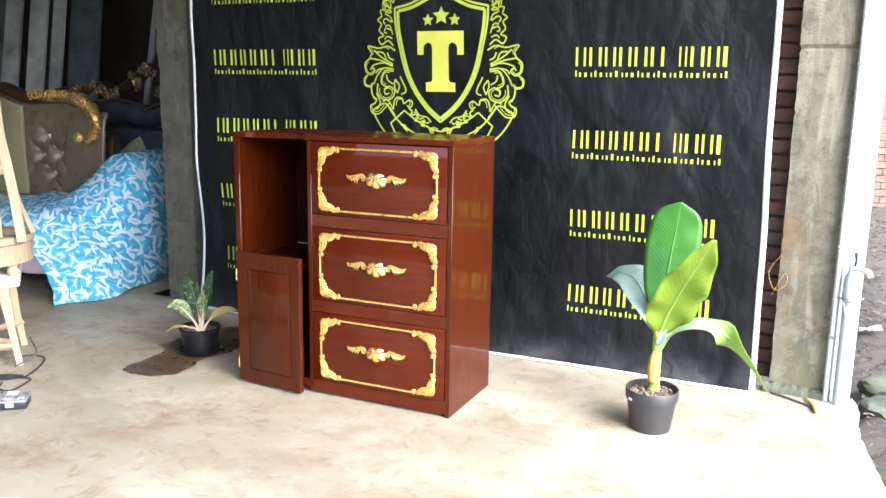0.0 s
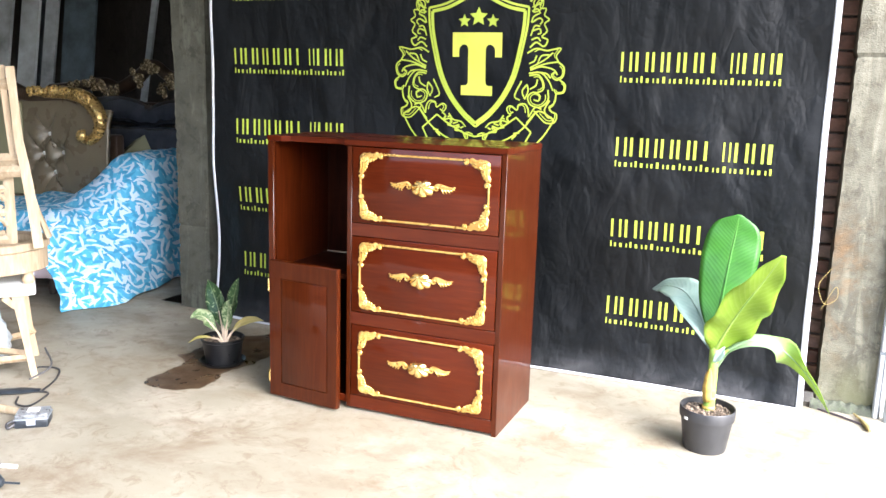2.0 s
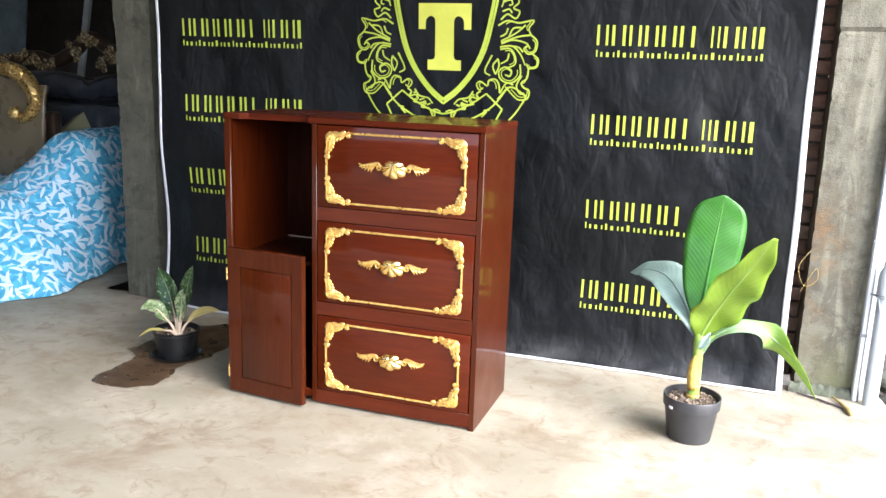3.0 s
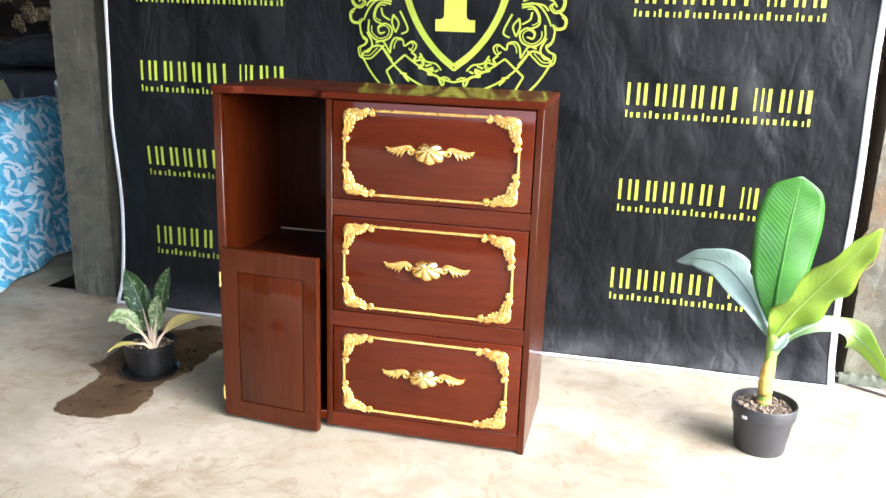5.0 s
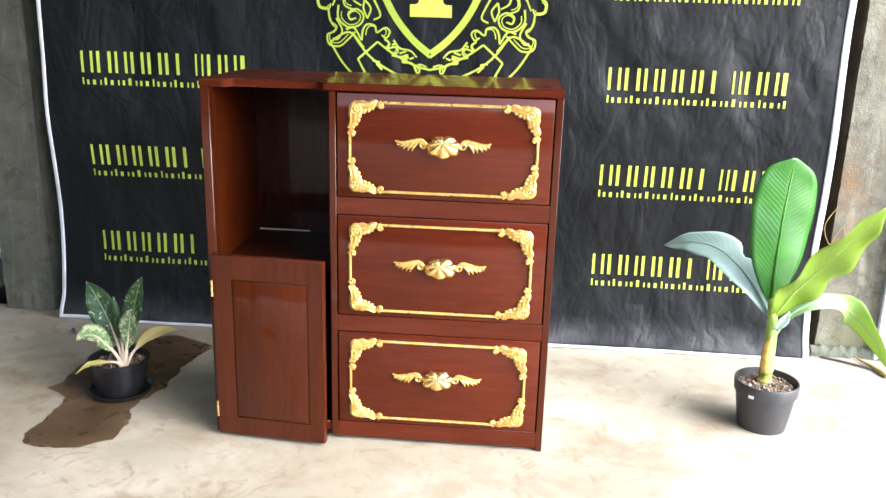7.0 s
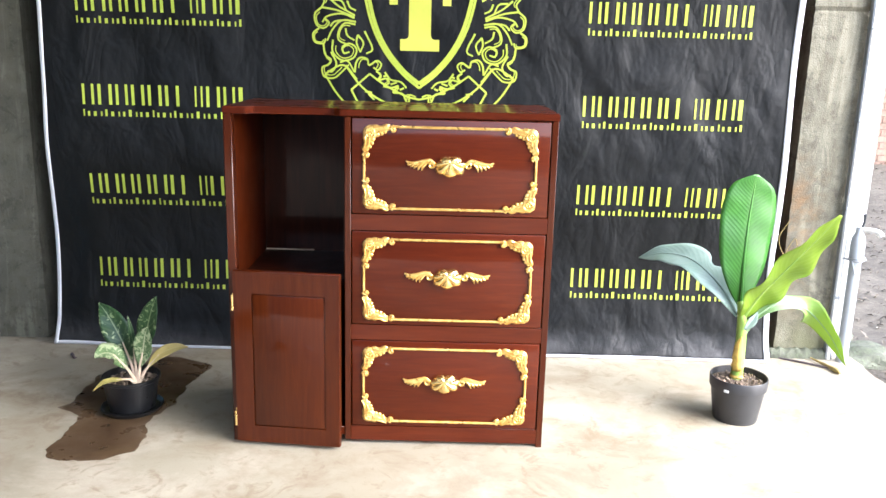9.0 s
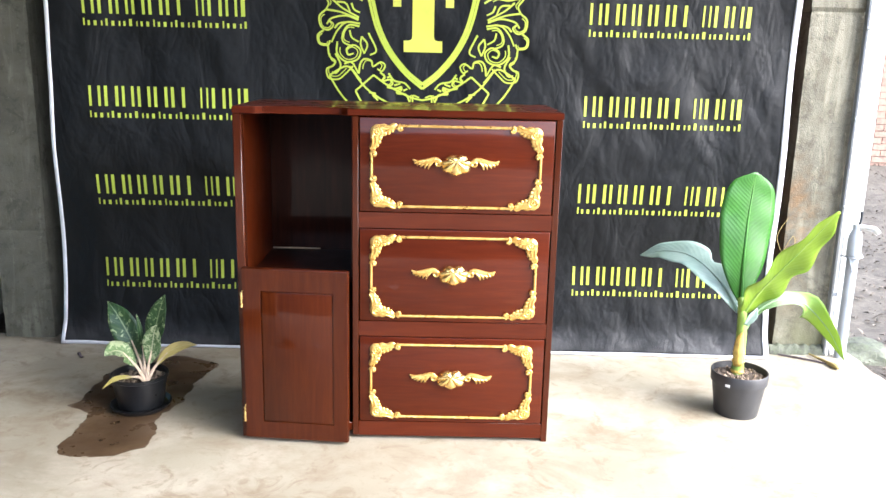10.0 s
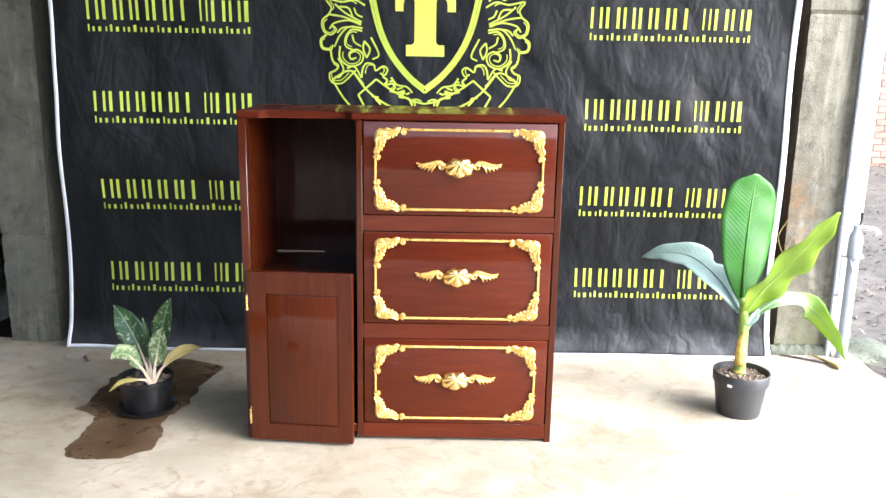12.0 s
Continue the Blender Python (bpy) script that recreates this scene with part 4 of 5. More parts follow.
def drawer(z0, z1):
    x0, x1 = -1.990, -1.3352
    bm = bmesh.new()
    box(bm, x0, x1, FY, FY + 0.022, z0, z1, 0.0025, 2)
    box(bm, x0 + 0.02, x1 - 0.02, FY + 0.022, CY1 - 0.05, z0 + 0.01, z1 - 0.03)
    front = part("drawer", bm, MAHOGANY_X, cabinet, "glossy mahogany drawer with gilded carving")
    L, R, T, B = x0 + 0.034, x1 - 0.039, z1 - 0.018, z0 + 0.012
    for x, z, sx, sz in ((L, T, 1, 1), (R, T, -1, 1), (L, B, 1, -1), (R, B, -1, -1)):
        corner_carving(front, x, z, sx, sz)
    bar_molding(front, (L + 0.104, T - 0.008), (R - 0.104, T - 0.008), (0, -1))
    bar_molding(front, (L + 0.104, B + 0.008), (R - 0.104, B + 0.008), (0, 1))
    bar_molding(front, (L + 0.006, T - 0.104), (L + 0.006, B + 0.104), (1, 0))
    bar_molding(front, (R - 0.006, T - 0.104), (R - 0.006, B + 0.104), (-1, 0))
    shell_handle(front, (x0 + x1) / 2 - 0.002, (z0 + z1) / 2 + 0.004)


for z0, z1 in ((0.072, 0.391), (0.452, 0.781), (0.842, 1.160)):
    drawer(z0, z1)


def cabinet_door():
    """Flush door hinged at its outer edge, standing a little open."""
    W, Z0, Z1, T = 0.372, 0.012, 0.640, 0.022
    m = Matrix.Translation((CX0 + 0.022, CY0 - 0.003, 0)) @ Matrix.Rotation(radians(-5.5), 4, "Z")
    bm = bmesh.new()
    box(bm, 0, W, -T, 0, Z0, Z1, 0.003, 2)
    bm.transform(m)
    door = part("door", bm, MAHOGANY_Z, cabinet, "mahogany door with a sunken panel line, slightly open")
    # a narrow groove separates panel and frame
    gx0, gx1, gz0, gz1, g = 0.068, W - 0.052, Z0 + 0.066, Z1 - 0.080, 0.0022
    bm = bmesh.new()
    for q in ((0.002, gx0 - g, Z0 + 0.002, Z1 - 0.002), (gx1 + g, W - 0.002, Z0 + 0.002, Z1 - 0.002), (gx0 - g, gx1 + g, Z0 + 0.002, gz0 - g), (gx0 - g, gx1 + g, gz1 + g, Z1 - 0.002)):
        box(bm, q[0], q[1], -T - 0.005, -T + 0.001, q[2], q[3])
    bm.transform(m)
    part("frame", bm, MAHOGANY_Z, door)
    bm = bmesh.new()
    box(bm, gx0 + g, gx1 - g, -T - 0.005, -T + 0.001, gz0 + g, gz1 - g, 0.0018, 2)
    bm.transform(m)
    part("panel", bm, MAHOGANY_Z, door)
    for z in (0.525, 0.100):
        bm = bmesh.new()
        sweep(bm, [m @ Vector((-0.002, -T - 0.004, z - 0.027)), m @ Vector((-0.002, -T - 0.004, z + 0.027))], [0.0042], 10, up=Vector((1, 0, 0)))
        box(bm, CX0 + 0.012, CX0 + 0.024, CY0 - 0.0022, CY0 - 0.0006, z - 0.026, z + 0.026)
        part("hinge", bm, BRASS, door, "small brass butt hinge")


cabinet_door()


# ---- plants ----
def blade(bm, rib, widths, normal, fold=0.15, ripple=0.0, nu=28, nv=8, wave=20.0, twist=0.0, notch=None, normal_end=None):
    """A leaf along the rib points; widths: full widths along it; normal: where its face looks."""
    pts = spline(rib, nu)
    ws = [max(0.001, p.x) for p in spline([(w, 0, 0) for w in widths], nu)]
    N = Vector(normal).normalized()

    def f(u, v):
        i = min(int(round(u * nu)), nu)
        p = pts[i]
        d = (pts[min(i + 1, nu)] - pts[max(i - 1, 0)]).normalized()
        face = N if normal_end is None else N.lerp(Vector(normal_end).normalized(), smooth_step(0.12, 1.0, u))
        side = d.cross(face).normalized()
        up = side.cross(d).normalized()
        if twist:
            rot = Matrix.Rotation(twist * u, 3, d)
            side, up = rot @ side, rot @ up
        s = (v - 0.5) * 2
        w = ws[i] / 2
        if notch and abs(u - notch[0]) < notch[1] and s * notch[2] > 0.25:
            w *= 1 - 0.5 * (1 - abs(u - notch[0]) / notch[1])
        lift = fold * w * abs(s) ** 1.3 + ripple * w * math.sin(wave * u + 2.1 * s) * abs(s)
        return p + side * s * w + up * lift
    grid(bm, nu, nv, f, True)


def pot(name_at, r_top, r_bot, h, wall, rim, material, parent):
    bm = bmesh.new()
    prof = [(0, 0.002), (r_bot, 0.0), (r_bot + 0.002, 0.004), (r_top - 0.006, h - rim), (r_top, h - rim + 0.002), (r_top + 0.002, h - 0.003), (r_top, h), (r_top - wall, h - 0.001), (r_top - wall - 0.003, h - 0.03), (r_bot, 0.02), (0, 0.018)]
    lathe(bm, name_at, prof, 40)
    return part("pot", bm, material, parent)


def soil(c, r, z, parent, seed):
    rnd = random.Random(seed)
    bm = bmesh.new()

    def f(u, v):
        rr, a = r * v, 2 * math.pi * u
        x, y = c[0] + rr * math.cos(a), c[1] + rr * math.sin(a)
        return (x, y, z + 0.006 * wob(x, y, 0, 45))
    grid(bm, 32, 8, f)
    bmesh.ops.remove_doubles(bm, verts=bm.verts, dist=0.0003)
    part("soil", bm, SOIL, parent, "dark crumbly soil")
    bm = bmesh.new()
    for _ in range(170):
        a, rr = rnd.uniform(0, 6.283), r * math.sqrt(rnd.random()) * 0.95
        s = rnd.uniform(0.002, 0.0065)
        m = Euler((rnd.uniform(0, 3), rnd.uniform(0, 3), rnd.uniform(0, 3))).to_matrix()
        blob(bm, (c[0] + rr * math.cos(a), c[1] + rr * math.sin(a), z + 0.004), (s * 1.6, s, s * 0.7), m, 5, 3)
    tagged(part("soil_crumbs", bm, CRUMB, parent, "brown bark and soil crumbs"), kind="stuff")


def banana_plant():
    c = (-0.512, 3.286, 0.0)
    plant = thing("banana_plant", c, "young banana plant with broad green leaves in a charcoal plastic pot", "potted plant")
    pot(c, 0.108, 0.082, 0.178, 0.004, 0.045, GREY_POT, plant)
    soil(c, 0.100, 0.154, plant, 3)
    bm = bmesh.new()
    turned_box(bm, Matrix.Translation((c[0], c[1], 0.142)) @ Matrix.Rotation(radians(-132), 4, "Z") @ Matrix.Translation((0.1095, 0, 0)), 0.003, 0.018, 0.010, 0.0005)
    part("price_tag", bm, WHITE_PLASTIC, plant, "small white tag stuck on the rim")
    bm = bmesh.new()
    sweep(bm, spline([(-0.512, 3.314, 0.13), (-0.510, 3.316, 0.22), (-0.508, 3.320, 0.32), (-0.512, 3.328, 0.41), (-0.518, 3.345, 0.46)], 16), [0.024, 0.022, 0.020, 0.017, 0.012], 14)
    part("stalk", bm, STEM, plant)
    for k, z in enumerate((0.16, 0.20, 0.235)):
        bm = bmesh.new()
        lathe(bm, (-0.5115, 3.3145, z), [(0.0245 - 0.001 * k, 0), (0.0262 - 0.001 * k, 0.004), (0.0235 - 0.001 * k, 0.012)], 16)
        part("sheath_ring", bm, HUSK, plant)
    bm = bmesh.new()
    blade(bm, [(-0.520, 3.290, 0.19), (-0.524, 3.287, 0.24), (-0.522, 3.290, 0.30), (-0.516, 3.288, 0.335)], [0.036, 0.040, 0.030, 0.004], (-0.3, -1, 0), -0.5, 0, 10, 6)
    thicken(part("dry_sheath", bm, HUSK, plant, "yellow drying leaf sheath"), 0.001)
    # leaves: rib, widths, facing
    leaves = (
        ("leaf", BANANA_DARK, [(-0.516, 3.345, 0.44), (-0.506, 3.385, 0.58), (-0.493, 3.42, 0.74), (-0.480, 3.438, 0.86), (-0.470, 3.445, 0.945)], [0.02, 0.095, 0.15, 0.187, 0.208, 0.219, 0.222, 0.214, 0.190, 0.138, 0.012], (0.10, -1, 0.12), -0.10, 0.02, "broad upright dark green leaf"),
        ("leaf", BANANA_LIGHT, [(-0.508, 3.325, 0.40), (-0.470, 3.285, 0.50), (-0.415, 3.215, 0.62), (-0.345, 3.150, 0.75), (-0.290, 3.105, 0.855)], [0.03, 0.16, 0.212, 0.205, 0.165, 0.105, 0.02], (0.50, -0.83, 0.20), 0.14, 0.12, "lime green leaf bending forward"),
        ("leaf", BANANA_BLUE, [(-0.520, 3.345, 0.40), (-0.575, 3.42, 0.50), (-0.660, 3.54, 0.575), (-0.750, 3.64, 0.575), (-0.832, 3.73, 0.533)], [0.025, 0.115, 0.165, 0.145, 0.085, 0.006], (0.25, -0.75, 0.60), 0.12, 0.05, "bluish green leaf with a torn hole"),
        ("leaf", BANANA_SHEEN, [(-0.500, 3.322, 0.33), (-0.450, 3.320, 0.415), (-0.365, 3.325, 0.462), (-0.265, 3.345, 0.440), (-0.150, 3.362, 0.335), (-0.062, 3.365, 0.198)], [0.012, 0.03, 0.072, 0.090, 0.108, 0.092, 0.006], (-0.2, -0.35, 0.92), 0.12, 0.03, "arching leaf drooping over the rim"),
    )
    for name, m, rib, w, nrm, fold, rip, label in leaves:
        bm = bmesh.new()
        blade(bm, rib, w, nrm, fold, rip, 36, 10, 22.0, 0.0, (0.40, 0.06, 1) if m is BANANA_BLUE else None, (-0.92, -0.25, 0.25) if m is BANANA_SHEEN else None)
        thicken(part(name, bm, m, plant, label, 80), 0.0012)
        bm = bmesh.new()
        sweep(bm, spline(rib, 24), [0.009, 0.005, 0.003, 0.001], 7)
        part("midrib", bm, STEM if m is BANANA_LIGHT else m, plant)
    bm = bmesh.new()
    sweep(bm, spline([(-0.508, 3.325, 0.30), (-0.490, 3.318, 0.38), (-0.455, 3.318, 0.415)], 8), [0.012, 0.010, 0.006], 8)
    part("leaf_stalk", bm, STEM, plant)
    bm = bmesh.new()
    blade(bm, [(-0.505, 3.30, 0.36), (-0.485, 3.29, 0.40), (-0.470, 3.285, 0.435)], [0.012, 0.034, 0.004], (0, -1, 0.2), 0.5, 0.1, 10, 6)
    thicken(part("young_leaf", bm, BANANA_BLUE, plant), 0.001)


banana_plant()


def small_plant():
    c = (-2.868, 3.225, 0.0)
    plant = thing("speckled_plant", c, "small speckled-leaf plant in a black plastic pot standing in a saucer", "potted plant")
    bm = bmesh.new()
    lathe(bm, c, [(0, 0.003), (0.090, 0.003), (0.106, 0.006), (0.116, 0.022), (0.113, 0.024), (0.102, 0.010), (0, 0.008)], 40)
    part("saucer", bm, BLACK_POT, plant)
    bm = bmesh.new()
    lathe(bm, c, [(0, 0.011), (0.078, 0.010), (0.084, 0.014), (0.103, 0.126), (0.109, 0.130), (0.110, 0.141), (0.106, 0.143), (0.101, 0.140), (0.097, 0.112), (0.07, 0.03), (0, 0.028)], 40)
    part("pot", bm, BLACK_POT, plant)
    soil(c, 0.098, 0.116, plant, 8)
    base = Vector((-2.832, 3.195, 0.12))
    specs = (
        (DUMB, (-2.745, 3.205, 0.465), (-2.800, 3.215, 0.30), 0.078, (-0.2, -1, 0.2)),
        (DUMB, (-2.992, 3.275, 0.412), (-2.895, 3.235, 0.27), 0.100, (0.1, -1, 0.35)),
        (DUMB_PALE, (-2.765, 3.150, 0.362), (-2.800, 3.180, 0.25), 0.072, (-0.1, -1, 0.1)),
        (DUMB_PALE, (-2.930, 3.060, 0.270), (-2.885, 3.120, 0.262), 0.088, (0.0, -0.6, 0.8)),
        (DUMB_OLD, (-2.660, 3.285, 0.238), (-2.755, 3.225, 0.225), 0.046, (0.2, -0.6, 0.8)),
        (DUMB_OLD, (-2.945, 3.060, 0.142), (-2.880, 3.120, 0.163), 0.034, (0, -0.2, 1)),
        (DUMB, (-2.858, 3.205, 0.385), (-2.843, 3.205, 0.26), 0.022, (0.7, -1, 0)),
    )
    for m, tip, midp, w, nrm in specs:
        tip, midp = Vector(tip), Vector(midp)
        start = base.lerp(midp, 0.45) + Vector((0, 0, 0.01))
        bm = bmesh.new()
        blade(bm, [start, midp, midp.lerp(tip, 0.55) + Vector((0, 0, 0.012)), tip], [w * 0.12, w * 0.62, w, w * 0.93, w * 0.52, 0.003], nrm, 0.22, 0.06, 22, 8)
        thicken(part("leaf", bm, m, plant, "", 80), 0.001)
        bm = bmesh.new()
        sweep(bm, spline([base - Vector((0, 0, 0.01)), base.lerp(start, 0.6), start, midp], 10), [0.008, 0.006, 0.005, 0.0025], 7)
        part("leaf_stem", bm, PALE_STEM, plant)


small_plant()


def puddle():
    bm = bmesh.new()
    spine = ((2.800, -2.93, 0.03), (2.815, -2.915, 0.095), (2.88, -2.895, 0.150), (3.00, -2.885, 0.150), (3.10, -2.90, 0.125), (3.15, -2.90, 0.14), (3.22, -2.945, 0.20), (3.40, -2.93, 0.205), (3.57, -2.915, 0.21), (3.70, -2.85, 0.155), (3.785, -2.89, 0.03))
    n = 90

    def f(u, v):
        y = lerp_list([s[0] for s in spine], u)
        c, w = lerp_list([s[1] for s in spine], u), lerp_list([s[2] for s in spine], u)
        s = (v - 0.5) * 2
        e = w * s * (1 + 0.16 * wob(y, math.copysign(3, s), 0, 5) + 0.12 * wob(y, math.copysign(3, s), 1, 16) + 0.06 * wob(y, s, 1, 45))
        return (c + e, y + 0.008 * wob(y * 20, s), 0.0012 - 0.0011 * max(0, abs(s) - 0.8) * 5)
    grid(bm, n, 14, f)
    solid("puddle", bm, WET, "dark wet patch of spilled water on the cement floor", "puddle")


puddle()


# ---- steel post, water pipe ----
def post_and_pipe():
    post = thing("steel_post", (0.235, 4.05, -0.1), "white painted steel channel post beside the concrete column", "post")
    bm = bmesh.new()
    box(bm, 0.178, 0.264, 4.00, 4.012, -0.15, 3.0, 0.002)
    part("web", bm, WHITE_STEEL, post)
    for x in (0.178, 0.254):
        bm = bmesh.new()
        box(bm, x, x + 0.010, 4.012, 4.09, -0.15, 3.0, 0.002)
        part("flange", bm, WHITE_STEEL, post)
    rail = thing("conduit", (0.168, 3.985, 0), "thin grey conduit with joints clamped beside the post", "conduit")
    bm = bmesh.new()
    box(bm, 0.148, 0.176, 3.965, 3.995, 0.0, 3.0, 0.003)
    part("channel", bm, GREY_STEEL, rail)
    bm = bmesh.new()
    box(bm, 0.155, 0.170, 3.961, 3.966, 0.0, 3.0, 0.002)
    part("cover_strip", bm, WHITE_STEEL, rail, "pale cover strip")
    for z in (0.30, 0.72, 1.12, 1.52, 1.92):
        bm = bmesh.new()
        box(bm, 0.147, 0.178, 3.957, 3.997, z, z + 0.014, 0.002)
        part("clamp", bm, GREY_STEEL, rail)
    pipe = thing("water_pipe", (0.216, 3.945, -0.05), "grey plastic water pipe with a tap, strapped to the post", "pipe")
    bm = bmesh.new()
    sweep(bm, [(0.216, 3.945, -0.08), (0.216, 3.945, 0.2), (0.216, 3.945, 0.46), (0.216, 3.945, 0.60)], [0.026], 20, up=Vector((1, 0, 0)))
    part("tube", bm, PVC, pipe)
    bm = bmesh.new()
    lathe(bm, (0.216, 3.945, 0.50), [(0.0265, 0), (0.032, 0.003), (0.032, 0.075), (0.029, 0.10), (0.018, 0.125), (0.018, 0.15), (0, 0.152)], 20)
    part("coupling", bm, PVC, pipe)
    bm = bmesh.new()
    sweep(bm, spline([(0.216, 3.945, 0.638), (0.245, 3.92, 0.640), (0.275, 3.895, 0.636), (0.288, 3.884, 0.618)], 10), [0.012, 0.011, 0.013, 0.012], 12)
    part("tap_spout", bm, WHITE_PLASTIC, pipe, "pale tap spout")
    bm = bmesh.new()
    sweep(bm, spline([(0.222, 3.94, 0.645), (0.226, 3.935, 0.675), (0.222, 3.93, 0.712)], 8), [0.006, 0.005, 0.007], 8)
    part("tap_lever", bm, DARK_STEEL, pipe, "dark tap lever")
    bm = bmesh.new()
    ring = [(0.216 + 0.030 * math.cos(a), 3.945 + 0.030 * math.sin(a), 0.495) for a in [k * math.pi / 12 for k in range(25)]]
    sweep(bm, ring, [0.005], 6)
    sweep(bm, [(0.165, 3.965, 0.497), (0.190, 3.94, 0.497), (0.216, 3.914, 0.497), (0.252, 3.925, 0.499), (0.272, 3.975, 0.50)], [0.004], 6)
    sweep(bm, [(0.190, 3.925, 0.495), (0.205, 3.91, 0.43)], [0.004], 6)
    part("wire_strap", bm, GREY_STEEL, pipe)


post_and_pipe()


# ---- sofa with a carved back, draped with a cloth ----
def rosettes(bm, pts, size, rnd):
    """A run of small carved knobs and curls along pts."""
    for i, p in enumerate(pts):
        s = size * (0.7 + 0.6 * rnd.random())
        blob(bm, p, (s, s * 0.7, s), None, 8, 6)
        a0 = rnd.uniform(0, 6.28)
        ring = [Vector(p) + Vector((math.cos(a0 + t) * s * (1.25 - 0.06 * t), -s * 0.55, math.sin(a0 + t) * s * (1.25 - 0.06 * t))) for t in [k * 0.55 for k in range(11)]]
        sweep(bm, ring, [s * 0.28, s * 0.2], 6)


BRONZE_GOLD = simple("dull_gilding", (0.38, 0.26, 0.09), 0.3, 0.7, 26, 0.5, 0.4, 0.003, 120)


def sofa():
    y = 4.70
    s = thing("sofa", (-5.9, 4.3, 0), "tufted taupe sofa with a carved dark frame and antique gold scrolls", "sofa")
    bm = bmesh.new()
    box(bm, -7.0, -4.62, 3.75, 4.75, 0.16, 0.50, 0.03, 3)
    part("seat", bm, TAUPE, s)
    for x in (-6.9, -4.72):
        for yy in (3.85, 4.65):
            bm = bmesh.new()
            lathe(bm, (x, yy, 0), [(0, 0), (0.03, 0), (0.035, 0.04), (0.025, 0.08), (0.05, 0.17), (0, 0.17)], 14)
            part("leg", bm, DARK_WOOD, s)

    # tufted back; buttons in a diamond pattern
    buttons = [(-5.567, 0.98), (-5.633, 0.83), (-5.434, 0.845), (-5.53, 0.69)]

    def top(x):
        return 1.16 + 0.10 * smooth_step(-5.05, -5.4, x) + 0.02 * math.sin((x + 5.4) * 2.2) + 0.09 * smooth_step(-5.75, -6.1, x)

    def f(u, v):
        x = -7.0 + 2.06 * u
        z = 0.45 + (top(x) - 0.45) * v
        d = 0.0
        for bx, bz in buttons:
            r = math.hypot((x - bx), (z - bz) * 0.8)
            d = max(d, math.exp(-(r / 0.05) ** 2), 0.55 * math.exp(-((abs(x - bx) - (0.10 / 0.14) * abs(z - bz)) / 0.016) ** 2) * smooth_step(0.19, 0.05, r))
        return (x, y - 0.10 * math.sin(math.pi * min(1, max(0, v * 0.9 + 0.05))) ** 0.5 + 0.085 * d + 0.006 * wob(x, z, 0, 9), z)
    bm = bmesh.new()
    grid(bm, 190, 70, f)
    thicken(part("backrest", bm, TAUPE, s, "taupe button-tufted backrest", 80), 0.03)
    for bx, bz in buttons[:4]:
        bm = bmesh.new()
        blob(bm, (bx, y - 0.050, bz), (0.017, 0.012, 0.017))
        part("button", bm, WHITE_STEEL, s, "bright crystal button")
    bm = bmesh.new()
    grid(bm, 40, 24, lambda u, v: (-6.98 + 1.20 * u, y - 0.128 + 0.02 * smooth_step(0.9, 1.0, u) + 0.003 * wob(u * 4, v * 3), 0.50 + (top(-6.98 + 1.20 * u) - 0.53) * v))
    thicken(part("plain_panel", bm, OLIVE, s, "plain olive cloth panel", 80), 0.02)
    # dark top rail
    bm = bmesh.new()
    rail = [(x, y - 0.03, top(x) + 0.015) for x in [-7.0 + 0.05 * k for k in range(36)]]
    sweep(bm, rail, [0.055, 0.06, 0.055, 0.05], 10)
    part("top_rail", bm, DARK_WOOD, s)
    # gilded end scroll
    rnd = random.Random(5)
    bm = bmesh.new()
    arc = spline([(-5.74, y - 0.06, 1.285), (-5.60, y - 0.07, 1.290), (-5.44, y - 0.08, 1.295), (-5.28, y - 0.09, 1.295), (-5.13, y - 0.10, 1.265), (-5.035, y - 0.10, 1.19), (-4.998, y - 0.10, 1.10), (-5.03, y - 0.10, 1.005), (-5.10, y - 0.10, 0.955), (-5.17, y - 0.10, 0.965), (-5.195, y - 0.10, 1.0), (-5.155, y - 0.11, 1.012)], 60)
    sweep(bm, arc, [0.02, 0.036, 0.045, 0.05, 0.052, 0.05, 0.048, 0.042, 0.035, 0.028, 0.022], 12)
    sweep(bm, [p + Vector((-0.015, -0.03, -0.03)) for p in arc[8:40]], [0.012, 0.018, 0.018, 0.012], 8)
    part("scroll_core", bm, BRONZE_GOLD, s, "dull gold scroll core")
    shift = Vector((0, 0, 0))
    for k in range(2, 26, 2):
        bm = bmesh.new()
        rosettes(bm, [arc[k] + shift + Vector((0.005, -0.035, 0.012))], 0.026, rnd)
        part("carved_rosette", bm, OLD_GOLD, s)
    for k in range(24, 46, 2):
        d = (arc[k + 1] - arc[k - 1]).normalized()
        m = Matrix.Rotation(math.atan2(-d.x, d.z) + 0.7, 3, "Y")
        bm = bmesh.new()
        blob(bm, arc[k] + shift + Vector((0.02, -0.02, -0.005)), (0.042, 0.03, 0.014), m, 8, 6)
        part("carved_leaf", bm, OLD_GOLD, s)
    bm = bmesh.new()
    blob(bm, (-5.165, y - 0.135, 0.985), (0.045, 0.025, 0.045))
    part("scroll_eye", bm, OLD_GOLD, s, "antique gold scroll eye")
    bm = bmesh.new()
    rosettes(bm, [(x, y - 0.08, top(x) + 0.03 + 0.02 * math.sin(x * 30)) for x in [-6.75 + 0.045 * k for k in range(12)]], 0.026, rnd)
    part("gilded_crest", bm, OLD_GOLD, s, "antique gold carved crest")
    # frame upright under the scroll
    bm = bmesh.new()
    box(bm, -5.03, -4.93, y - 0.02, y + 0.06, 0.2, 1.0, 0.02, 2)
    part("back_post", bm, DARK_WOOD, s)


sofa()


